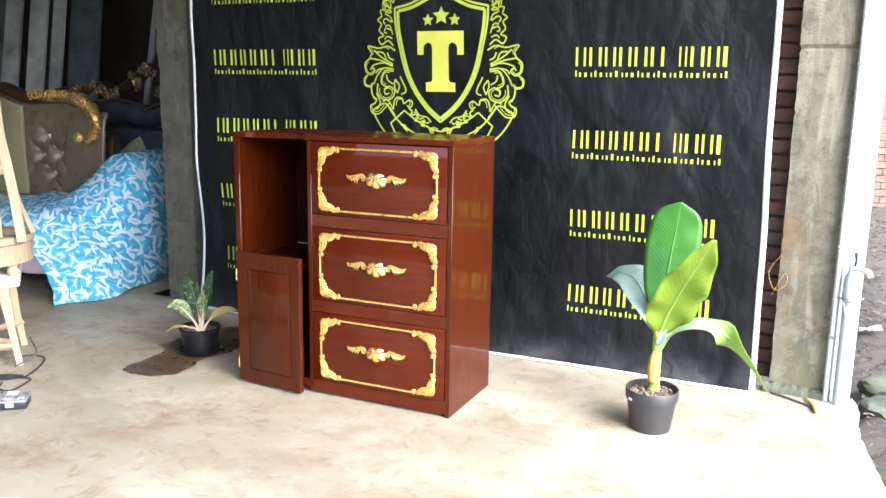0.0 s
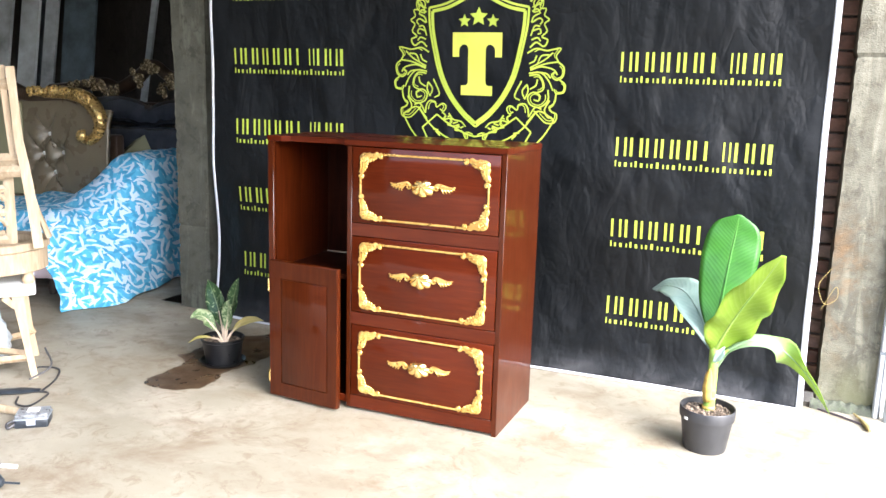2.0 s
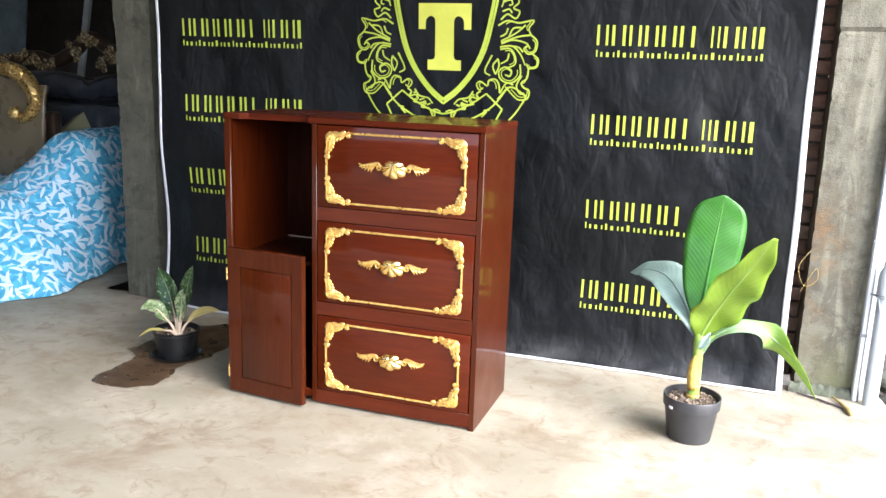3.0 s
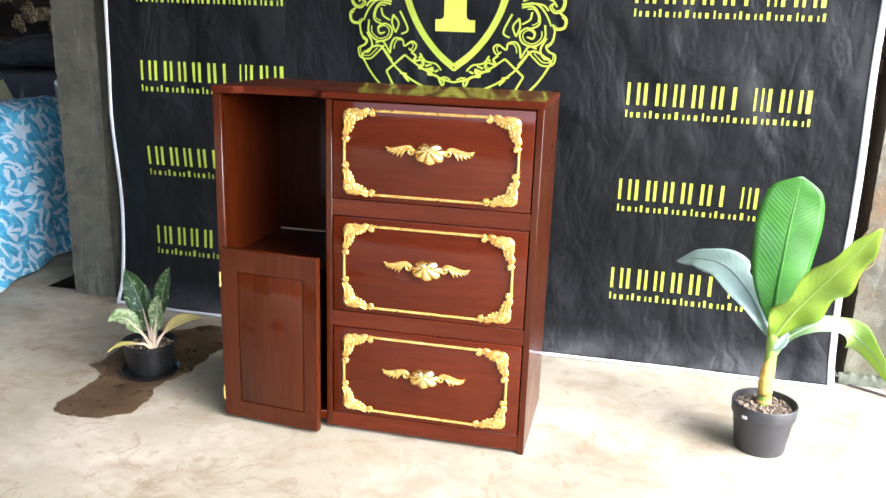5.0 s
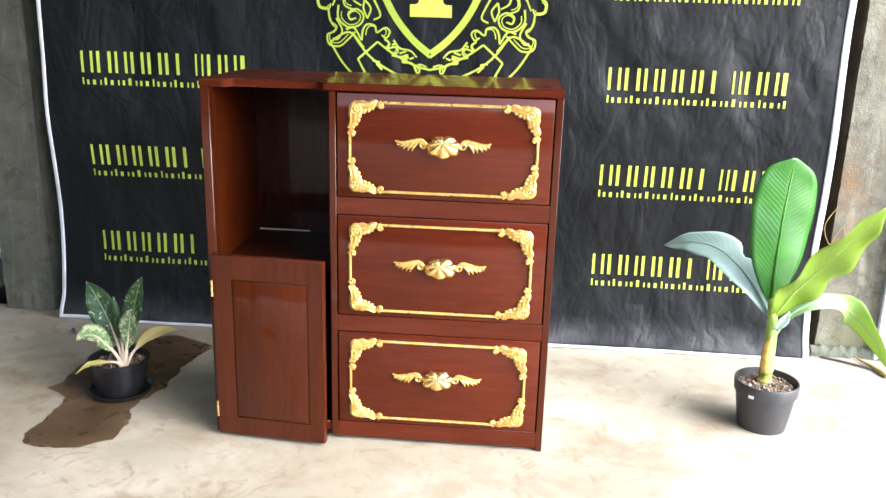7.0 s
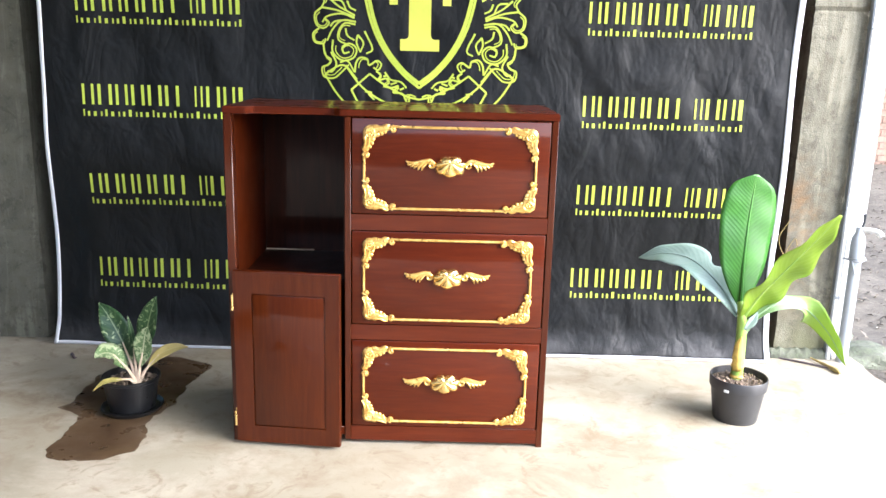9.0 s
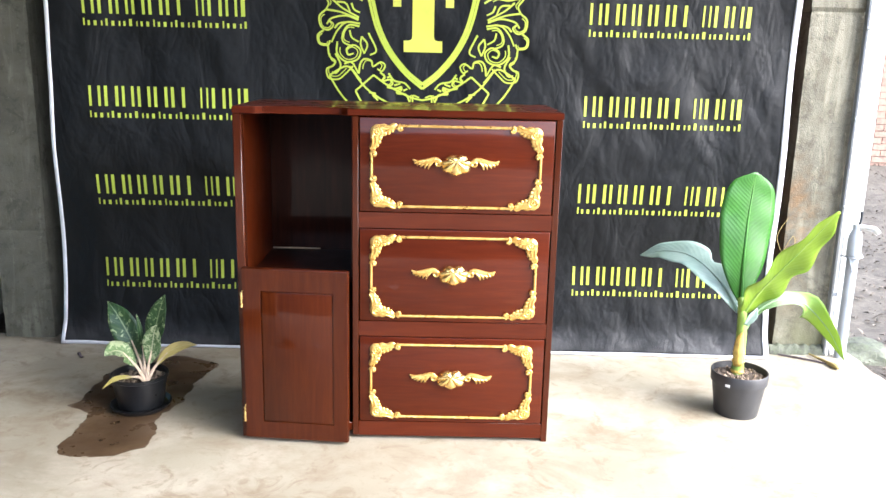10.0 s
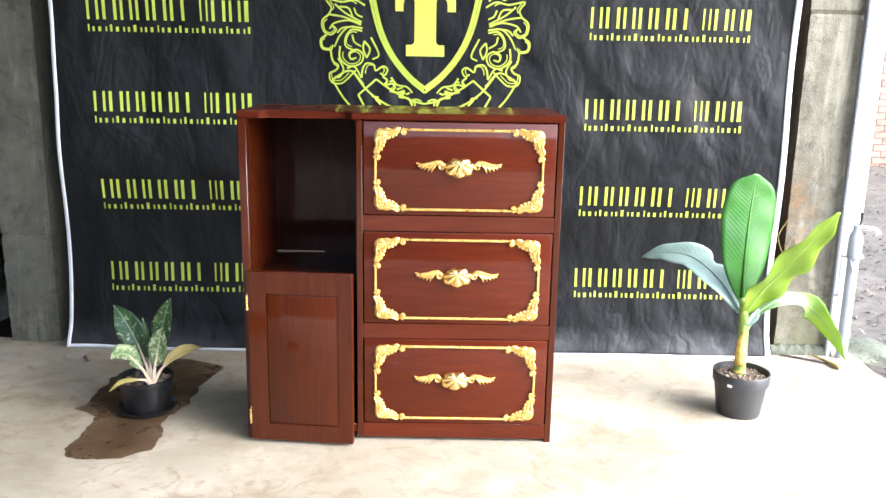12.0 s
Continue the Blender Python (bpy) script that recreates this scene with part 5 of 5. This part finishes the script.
def floral_drape():
    """One cloth over the seat and a bulky heap, hanging to the floor."""
    bm = bmesh.new()

    def f(u, v):
        y = 3.52 + 1.28 * v
        heap = smooth_step(3.98, 4.42, y)
        front = smooth_step(3.80, 3.52, y)
        # section: across the seat, over the edge, down to the floor
        xe = -4.52 + 0.20 * heap
        ze = 0.555 + 0.36 * heap + 0.02 * wob(y, 0, 0, 5)
        if u < 0.5:
            t = u / 0.5
            x = -5.55 + (xe + 5.55) * t
            z = (0.53 + (ze - 0.53) * smooth_step(0.45, 0.85, t)) + 0.010 * wob(x, y, 0, 7) + 0.022 * abs(wob(x * 0.8 + y, y * 1.6, 0, 4))
            z -= 0.04 * smooth_step(0.9, 1.0, t)
        else:
            t = (u - 0.5) / 0.5
            flare = 0.36 - 0.33 * heap - 0.10 * front
            x = xe + flare * t + 0.05 * math.sin(t * math.pi) * (1 - 0.5 * heap)
            x += 0.03 * t * math.sin(y * 13 + 2 * t) + 0.02 * t * wob(y, t, 0, 6) + 0.035 * abs(wob(y * 1.3 + t * 0.5, t * 0.6, 2, 4)) * math.sin(math.pi * min(1, t * 1.1))
            z = (ze - 0.04) * (1 - t) ** 1.05 + 0.008
        # front flap falls over the seat's front
        if front > 0:
            drop = front * (0.30 if u < 0.5 else 0.12 * (1 - (u - 0.5) / 0.5))
            z = max(0.008, z - drop * (0.6 + 0.4 * u))
            y -= 0.02 * front
        return (x, y + 0.02 * wob(x, z, 3, 4), z + 0.004 * wob(x, y, z, 22))
    grid(bm, 130, 100, f)
    ob = solid("floral_cloth", bm, BLUE_CLOTH, "blue and white floral cotton cloth thrown over the sofa", "cloth", smooth=80)
    thicken(ob, 0.004)


floral_drape()


def pink_cover():
    bm = bmesh.new()

    def f(u, v):
        x = -6.6 + 2.06 * u
        if v < 0.4:
            return (x, 4.45 - 0.72 * v / 0.4, 0.517 + 0.006 * wob(x, v, 0, 5))
        t = (v - 0.4) / 0.6
        return (x, 3.725 - 0.03 * t - 0.02 * math.sin(x * 17) * t, 0.515 - (0.40 + 0.03 * math.sin(x * 3.1)) * t)
    grid(bm, 80, 16, f)
    ob = solid("pink_cover", bm, PINK, "pale pink cotton cover hanging from the sofa seat", "cloth", smooth=80)
    thicken(ob, 0.004)


pink_cover()


def cushion():
    bm = bmesh.new()
    turned_box(bm, pose(-5.02, 4.93, 0.76, -12, 48, 6), 0.26, 0.08, 0.62, 0.03)
    solid("cushion", bm, OLIVE, "flat olive green cushion leaning behind the sofa end", "cushion")
    bm = bmesh.new()
    sweep(bm, spline([(-5.62, 5.16, 1.16), (-5.30, 5.16, 1.17), (-5.10, 5.15, 1.135), (-4.98, 5.14, 1.13), (-4.86, 5.14, 1.16), (-4.6, 5.14, 1.17)], 24), [0.10, 0.11, 0.10, 0.085, 0.085, 0.10, 0.11], 16)
    solid("bolster", bm, BLACK_HIDE, "glossy black leatherette roll with a gathered waist", "bolster")
    # dark heap the cloth and roll lie on
    bm = bmesh.new()
    box(bm, -5.5, -4.5, 4.95, 5.35, 0.0, 1.05, 0.06, 3)
    solid("dark_seat_back", bm, BLACK_HIDE, "black leatherette seat back stored behind the sofa", "furniture part")


cushion()


BRONZE = simple("aged_bronze_carving", (0.42, 0.34, 0.21), 0.25, 0.6, 30, 0.6, 0.4, 0.003)


def carved_headboard():
    hb = thing("carved_headboard", (-5.2, 5.55, 0), "dark carved wooden headboard stored in the workshop", "headboard")
    rnd = random.Random(11)
    y = 5.55
    bm = bmesh.new()
    box(bm, -6.6, -4.3, y, y + 0.06, 0.0, 1.22, 0.01)
    part("panel", bm, DARK_WOOD, hb)
    crest = spline([(-6.5, y - 0.02, 1.30), (-6.2, y - 0.02, 1.33), (-5.9, y - 0.02, 1.37), (-5.70, y - 0.02, 1.33), (-5.5, y - 0.02, 1.42), (-5.33, y - 0.02, 1.53), (-5.15, y - 0.02, 1.44), (-4.9, y - 0.02, 1.40)], 60)
    bm = bmesh.new()
    sweep(bm, crest, [0.05, 0.05, 0.06, 0.05, 0.055], 10)
    part("crest_rail", bm, DARK_WOOD, hb)
    for p in crest[6:28:1]:
        bm = bmesh.new()
        rosettes(bm, [p + Vector((rnd.uniform(-0.02, 0.02), -0.05, rnd.uniform(-0.07, 0.03)))], 0.024, rnd)
        part("carved_rosette", bm, BRONZE, hb)
    for p in crest[36:60:1]:
        bm = bmesh.new()
        rosettes(bm, [p + Vector((rnd.uniform(-0.04, 0.04), -0.05, rnd.uniform(-0.16, 0.03)))], 0.030, rnd)
        part("carved_rosette", bm, BRONZE, hb)


carved_headboard()


PLANK_DARK = simple("weathered_dark_plank", (0.10, 0.14, 0.165), 0.8, 0.0, 4, 0.55, 0.4, 0.003, 40)


def planks():
    specs = ((-8.32, 6.22, 0.25, 2.9, 1, PLANK), (-7.895, 6.20, 0.235, 2.9, 1, PLANK), (-7.645, 6.25, 0.16, 2.9, 1, PLANK), (-7.29, 6.30, 0.44, 2.9, -1, PLANK_DARK), (-6.37, 6.30, 0.07, 2.8, 3, PLANK), (-8.10, 6.52, 0.16, 2.4, -3, PLANK_DARK), (-8.66, 6.40, 0.30, 2.9, -2, PLANK_DARK))
    for x, y, w, h, lean, wood in specs:
        bm = bmesh.new()
        turned_box(bm, pose(x, y + 0.28, h / 2, -9, lean, 6 * math.sin(x * 3)), w, 0.035, h, 0.004)
        solid("plank", bm, wood, "grey sawn plank leaning in the dark workshop", "plank", group="planks leaning in the workshop")


planks()


# ---- unfinished chair standing on a stool ----
# local axes: x along the front towards its near leg at the origin, y to the back
CHAIR = Matrix.Translation((-3.515, 2.645, 0)) @ Matrix.Rotation(radians(50), 4, "Z")


def placed(name, bm, material, parent, label=""):
    bm.transform(CHAIR)
    return part(name, bm, material, parent, label)


def stool():
    st = thing("wooden_stool", CHAIR @ Vector((-0.22, 0.2, 0)), "raw wooden stool with a pale top and splayed legs", "stool")
    bm = bmesh.new()
    box(bm, -0.47, 0.028, -0.035, 0.42, 0.408, 0.447, 0.012, 3)
    placed("seat", bm, WHITE_STEEL, st, "pale scraped seat")
    legs = [(0, 0), (-0.44, 0), (0.012, 0.36), (-0.44, 0.36)]
    for x, y in legs:
        s = 1 if x > -0.2 else -1
        bm = bmesh.new()
        sweep(bm, spline([(x - 0.050 * s, y + 0.01, 0.41), (x - 0.036 * s, y + 0.006, 0.29), (x - 0.024 * s, y, 0.18), (x, y, 0.0)], 14), [0.036, 0.030, 0.023, 0.021], 4, up=Vector((0.7, 0.7, 0)))
        placed("leg", bm, RAW, st)
        bm = bmesh.new()
        turned_box(bm, Matrix.Translation((x - 0.085 * s, y + 0.005, 0.378)) @ Matrix.Rotation(radians(45), 4, "Y"), 0.07, 0.022, 0.03, 0.003)
        placed("bracket", bm, RAW, st)
    for a, b, z in ((0, 1, 0.10), (0, 3, 0.115), (1, 2, 0.128)):
        bm = bmesh.new()
        pa, pb = legs[a], legs[b]
        sweep(bm, [(pa[0] - 0.01, pa[1] + 0.01, z), (pb[0], pb[1], z)], [0.017], 4)
        placed("stretcher", bm, RAW, st)


stool()


def chair_frame():
    ch = thing("chair_frame", CHAIR @ Vector((-0.22, 0.2, 0.448)), "unfinished raw wooden armchair frame with pierced splat on a stool", "chair")
    for mirror in (0, 1):
        def X(x):
            return -0.44 - x if mirror else x
        bm = bmesh.new()
        sweep(bm, spline([(X(0.052), 0.0, 0.63), (X(0.036), 0.0, 0.82), (X(0.016), 0.0, 1.00), (X(-0.002), 0.0, 1.14), (X(-0.008), 0.0, 1.28), (X(-0.018), 0.0, 1.45)], 24), [0.030, 0.031, 0.030, 0.026, 0.024, 0.026], 4, up=Vector((0.7, 0.7, 0)))
        placed("back_post", bm, RAW, ch)
        bm = bmesh.new()
        sweep(bm, spline([(X(-0.052), 0.03, 1.455), (X(-0.040), 0.03, 1.22), (X(-0.022), 0.03, 0.99)], 12), [0.020, 0.018, 0.020], 4, up=Vector((0.7, 0.7, 0)))
        placed("back_lath", bm, RAW, ch)
        bm = bmesh.new()
        sweep(bm, spline([(X(0.045), 0.04, 0.86), (X(0.065), 0.07, 0.77), (X(0.100), 0.09, 0.66)], 10), [0.010, 0.012, 0.016], 6)
        placed("arm_stay", bm, RAW, ch)
        bm = bmesh.new()
        lathe(bm, (X(0.0), 0.06, 0.448), [(0, 0), (0.020, 0), (0.028, 0.015), (0.030, 0.026), (0.020, 0.045), (0.026, 0.062), (0, 0.062)], 14)
        placed("stub_foot", bm, RAW, ch)
    for z, h, y, thick in ((1.372, 0.024, 0.01, 0.8), (1.035, 0.030, 0.02, 0.8), (0.985, 0.026, -0.012, 0.8)):
        bm = bmesh.new()
        sweep(bm, spline([(-0.44, y, z), (-0.22, y + 0.03, z - 0.006), (0.0, y, z)], 14), [h], 4, (YAX, thick))
        placed("cross_rail", bm, RAW, ch)
    # seat ring and apron, bowed to the front
    for z0, z1, grow, name in ((0.608, 0.645, 0.0, "seat_ring"), (0.505, 0.606, -0.012, "apron")):
        bm = bmesh.new()
        ang = [k * math.pi / 24 for k in range(48)]
        outer = [(-0.22 + (0.325 + grow) * math.cos(a), 0.20 + (0.26 + grow) * math.sin(a)) for a in ang]
        inner = [(-0.22 + 0.255 * math.cos(a), 0.20 + 0.19 * math.sin(a)) for a in ang]
        loops = [[bm.verts.new((px, py, z)) for px, py in ring] for ring, z in ((outer, z0), (outer, z1), (inner, z1), (inner, z0))]
        for k in range(48):
            q = (k + 1) % 48
            for a, b in ((0, 1), (1, 2), (2, 3), (3, 0)):
                bm.faces.new((loops[a][k], loops[a][q], loops[b][q], loops[b][k]))
        bmesh.ops.bevel(bm, geom=bm.edges[:], offset=0.004, segments=1, affect="EDGES")
        placed(name, bm, RAW, ch)
    # pierced splat between the rails
    bm = bmesh.new()
    for x in (-0.055, -0.17):
        sweep(bm, [(x, 0.05, 0.645), (x, 0.05, 0.97)], [0.022], 4, (YAX, 0.5), up=YAX)
    for z in (0.665, 0.79, 0.90, 0.955):
        sweep(bm, [(-0.185, 0.052, z), (-0.04, 0.052, z)], [0.018], 4, (YAX, 0.4), up=YAX)
    for cz, r in ((0.728, 0.036), (0.845, 0.034)):
        sweep(bm, [(-0.112 + r * math.cos(t), 0.05, cz + r * math.sin(t)) for t in [k * 0.4 for k in range(15)]], [0.013, 0.009], 6)
    placed("pierced_splat", bm, RAW, ch, "fretwork splat")


chair_frame()


def bag():
    bm = bmesh.new()

    def f(u, v):
        a, b = 2 * math.pi * u, math.pi * v
        r = 1 + 0.22 * wob(math.cos(a) * math.sin(b), math.sin(a) * math.sin(b), math.cos(b), 3.0) + 0.06 * wob(a, b, 0, 5)
        return (-0.25 + 0.15 * r * math.sin(b) * math.cos(a), 0.20 + 0.13 * r * math.sin(b) * math.sin(a), max(0.003, 0.16 + 0.17 * r * math.cos(b)))
    grid(bm, 40, 22, f)
    bmesh.ops.remove_doubles(bm, verts=bm.verts, dist=0.0005)
    bm.transform(CHAIR)
    solid("plastic_bag", bm, CLEAR_BAG, "cloudy plastic bag on the floor under the stool", "bag", smooth=50)


bag()


# ---- tools on the floor ----
CASE_LID = simple("dusty_clear_lid", (0.16, 0.17, 0.18), 0.3, 0.0, 30, 0.7, 0.3)


def toolbox():
    c = Vector((-3.07, 2.25, 0))
    t = thing("tool_case", c, "small dusty dark plastic tool case with clear lid", "tool case")
    m = Matrix.Translation(c) @ Matrix.Rotation(radians(38), 4, "Z") @ Matrix.Diagonal((0.85, 0.85, 0.95, 1))
    for name, z0, z1, sx, sy, mat_, bev in (("case_base", 0.0, 0.038, 0.150, 0.115, DARK_STEEL, 0.008), ("seam", 0.038, 0.043, 0.155, 0.120, GREY_STEEL, 0.001), ("lid", 0.043, 0.062, 0.146, 0.112, CASE_LID, 0.008)):
        bm = bmesh.new()
        box(bm, -sx / 2, sx / 2, -sy / 2, sy / 2, z0, z1, bev, 2)
        bm.transform(m)
        part(name, bm, mat_, t)
    bm = bmesh.new()
    box(bm, -0.025, 0.03, -0.02, 0.035, 0.0625, 0.0635)
    bm.transform(m)
    part("lid_label", bm, WHITE_PLASTIC, t, "worn pale label")
    bm = bmesh.new()
    box(bm, -0.020, 0.020, -0.066, -0.0585, 0.016, 0.046, 0.002)
    box(bm, -0.016, 0.016, -0.069, -0.0655, 0.030, 0.036)
    bm.transform(m)
    part("latch", bm, GREY_STEEL, t, "grey latch")
    bm = bmesh.new()
    sweep(bm, [m @ Vector(p) for p in spline([(-0.076, -0.03, 0.03), (-0.108, -0.042, 0.022), (-0.10, -0.065, 0.010), (-0.076, -0.05, 0.02)], 12)], [0.006], 6)
    part("strap", bm, CABLE, t)


toolbox()


def floor_tools():
    bm = bmesh.new()
    for pts in ([(-3.33, 2.52, 0.006), (-3.40, 2.66, 0.006), (-3.50, 2.77, 0.006), (-3.60, 2.75, 0.006), (-3.58, 2.68, 0.006)], [(-3.40, 2.48, 0.006), (-3.30, 2.52, 0.006), (-3.26, 2.47, 0.006), (-3.235, 2.37, 0.006), (-3.30, 2.36, 0.006), (-3.36, 2.42, 0.006)], [(-3.50, 2.60, 0.006), (-3.47, 2.70, 0.05), (-3.49, 2.69, 0.14)]):
        sweep(bm, spline(pts, 26), [0.0045], 7)
    solid("cable", bm, CABLE, "thin black cable looped on the floor", "cable")
    bm = bmesh.new()
    sweep(bm, spline([(-3.68, 2.30, 0.012), (-3.52, 2.38, 0.014), (-3.40, 2.47, 0.012), (-3.34, 2.52, 0.010)], 16), [0.012, 0.030, 0.034, 0.016], 8, (Vector((0, 0, 1)), 0.32))
    solid("hand_saw", bm, DARK_STEEL, "dusty dark steel hand saw lying on the floor", "tool")
    bm = bmesh.new()
    sweep(bm, [(-3.45, 2.27, 0.02), (-3.30, 2.27, 0.022), (-3.16, 2.28, 0.02)], [0.018, 0.019, 0.016], 10)
    solid("wood_offcut", bm, RAW, "raw wood offcut lying beside the tool case", "offcut")
    # pen-like rod
    d = thing("marker", (-2.81, 1.925, 0.01), "dark marker with a white cap on the floor", "marker")
    bm = bmesh.new()
    sweep(bm, [(-2.94, 1.885, 0.008), (-2.845, 1.914, 0.008)], [0.007], 10)
    part("barrel", bm, CABLE, d)
    bm = bmesh.new()
    sweep(bm, [(-2.845, 1.914, 0.008), (-2.79, 1.932, 0.008)], [0.008], 10)
    part("cap", bm, WHITE_PLASTIC, d, "white cap")
    # drill
    dr = thing("drill", (-2.75, 1.78, 0), "grey power drill lying on the floor", "drill")
    bm = bmesh.new()
    sweep(bm, [(-2.95, 1.69, 0.035), (-2.80, 1.745, 0.035), (-2.76, 1.76, 0.035)], [0.040, 0.042, 0.036], 14)
    part("body", bm, DARK_STEEL, dr)
    bm = bmesh.new()
    sweep(bm, [(-2.76, 1.76, 0.035), (-2.745, 1.766, 0.035), (-2.70, 1.783, 0.034), (-2.685, 1.789, 0.034)], [0.028, 0.031, 0.028, 0.014], 14)
    part("chuck", bm, DARK_STEEL, dr, "dark steel chuck")
    bm = bmesh.new()
    sweep(bm, [(-2.685, 1.789, 0.034), (-2.63, 1.811, 0.033)], [0.004], 8)
    part("bit", bm, DARK_STEEL, dr)
    # pale paper packet
    bm = bmesh.new()
    turned_box(bm, pose(-2.325, 1.605, 0.012, 0, 0, 28), 0.12, 0.09, 0.024, 0.004)
    solid("paper_packet", bm, WHITE_PLASTIC, "small pale paper packet on the floor", "packet")


floor_tools()


def debris():
    rnd = random.Random(14)
    bm = bmesh.new()
    for _ in range(12):
        x, y = rnd.uniform(-3.6, 0.1), rnd.uniform(1.5, 3.0)
        s = rnd.uniform(0.0015, 0.0045)
        m = Matrix.Translation((x, y, 0.0025)) @ Euler((rnd.uniform(-0.4, 0.4), rnd.uniform(-0.4, 0.4), rnd.uniform(0, 6.28))).to_matrix().to_4x4()
        turned_box(bm, m, s * 2.2, s, 0.0015)
    tagged(solid("wood_shavings", bm, RAW, "tiny pale wood shavings scattered on the floor", "shavings"), kind="stuff")
    bm = bmesh.new()
    sweep(bm, spline([(-0.085, 4.0, 0.66), (-0.13, 3.985, 0.58), (-0.10, 3.97, 0.50), (-0.05, 3.975, 0.53), (-0.06, 3.98, 0.58), (-0.11, 3.985, 0.47)], 30), [0.0014], 5)
    solid("wire", bm, DRY_STALK, "thin curled wire hanging by the column", "wire")
    bm = bmesh.new()
    sweep(bm, spline([(-0.075, 3.955, 0.006), (0.01, 3.905, 0.007), (0.112, 3.835, 0.006)], 10), [0.004, 0.005, 0.004], 6)
    solid("stick", bm, DARK_STICK, "thin dark stick on the floor by the column", "stick")
    bm = bmesh.new()
    sweep(bm, spline([(0.075, 3.955, 0.010), (0.105, 3.87, 0.010), (0.125, 3.79, 0.012), (0.128, 3.765, 0.010)], 12), [0.004, 0.008, 0.013, 0.005], 8)
    solid("dry_stalk", bm, DRY_STALK, "dry yellow plant stalk on the floor by the post", "stalk")
    bm = bmesh.new()
    sweep(bm, spline([(-3.345, 3.775, 0.004), (-3.335, 3.750, 0.016), (-3.320, 3.735, 0.006), (-3.312, 3.742, 0.004)], 10), [0.003, 0.008, 0.006, 0.002], 6)
    solid("curled_leaf", bm, DARK_STICK, "small dark curled leaf on the floor", "leaf")


debris()


# ---- outside ----
def outside():
    rnd = random.Random(21)
    for i in range(16):
        x, y = rnd.uniform(0.33, 1.3), rnd.uniform(3.3, 4.7)
        if x < slab_edge(y) + 0.10 and y < 4.05:
            x += 0.2
        r = rnd.uniform(0.06, 0.16)
        bm = bmesh.new()
        bmesh.ops.create_icosphere(bm, subdivisions=3, radius=1)
        for v in bm.verts:
            k = 1 + 0.28 * wob(*(v.co + Vector((i * 7, 0, 0))), 1.7) + 0.08 * wob(*(v.co + Vector((i * 3, 5, 0))), 5)
            v.co = Vector((x, y, -0.10)) + Vector((v.co.x * r * 1.3, v.co.y * r, v.co.z * r * 0.55)) * k
        solid("rubble_stone", bm, STONE, "mossy broken stone at the edge of the floor slab", "stone", group="rubble by the slab", smooth=30)
    bm = bmesh.new()
    for _ in range(9000):
        x = 0.35 + 6.5 * rnd.random() ** 1.4
        y = rnd.uniform(2.4, 10.5)
        if x < slab_edge(min(y, 4)) + 0.05:
            continue
        d = max(0.0, math.hypot(max(0, x - 0.6), max(0, y - 4.6)))
        z = -0.13 + 0.05 * d * smooth_step(0, 6, d) + 0.05 * wob(x, y, 0, 1.3) + 0.02 * wob(x, y, 4, 6) + 0.012
        s = rnd.uniform(0.008, 0.028)
        m = Matrix.Translation((x, y, z)) @ Euler((rnd.uniform(-0.5, 0.5), rnd.uniform(-0.5, 0.5), rnd.uniform(0, 6.28))).to_matrix().to_4x4()
        q = [bm.verts.new(m @ Vector(p)) for p in ((-s, 0, 0), (-s * 0.3, -s * 0.45, s * 0.2), (s, 0, 0.0), (-s * 0.3, s * 0.45, s * 0.25))]
        bm.faces.new(q)
    tagged(solid("leaf_litter", bm, LITTER, "scattered dry leaves on the bare earth", "leaf litter", smooth=0), kind="stuff")
    bm = bmesh.new()
    grid(bm, 12, 8, lambda u, v: (0.36 + 0.13 * u + 0.01 * wob(u, v, 0, 5), 5.65 + 0.09 * v, -0.085 + 0.03 * abs(wob(u * 2, v * 2, 6, 2.2)) + 0.02 * u))
    thicken(solid("wrapper", bm, WRAPPER, "crumpled pale plastic wrapper lying on the earth", "litter"), 0.001)
    # low wall at the far side of the yard
    w = thing("yard_wall", (4.5, 10.4, 0), "low old brick wall at the far side of the yard", "wall")
    bm = bmesh.new()
    box(bm, -1.0, 10.0, 10.40, 10.60, -0.2, 2.6)
    part("core", bm, MORTAR, w)
    bm = bmesh.new()
    for r in range(34):
        for k in range(52):
            x = -1.0 + k * 0.21 + (0.105 if r % 2 else 0)
            box(bm, x, x + 0.2, 10.385 + 0.004 * wob(x, r, 0, 3), 10.41, -0.1 + r * 0.078, -0.032 + r * 0.078)
    tagged(part("bricks", bm, BRICK, w, "weathered brick courses", 0), kind="stuff")


outside()


# ---- bricks beside the column ----
def bricks():
    wall = bpy.data.objects["wall_behind_banner"]
    rnd = random.Random(2)
    bm = bmesh.new()
    box(bm, -0.10, 0.10, -0.02, 0.02, -0.031, 0.031, 0.005)
    me = finish("brick", bm, BRICK, 30)
    for r in range(36):
        for k in range(3):
            x = -0.19 - 0.215 * k + (0.10 if r % 2 else 0.0)
            if x > -0.085:
                continue
            ob = new("brick", me)
            ob.location = (x, 4.193 + rnd.uniform(-0.006, 0.006), 0.04 + r * 0.074)
            ob.rotation_euler = (0, rnd.uniform(-0.01, 0.01), rnd.uniform(-0.02, 0.02))
            ob.parent = wall


bricks()
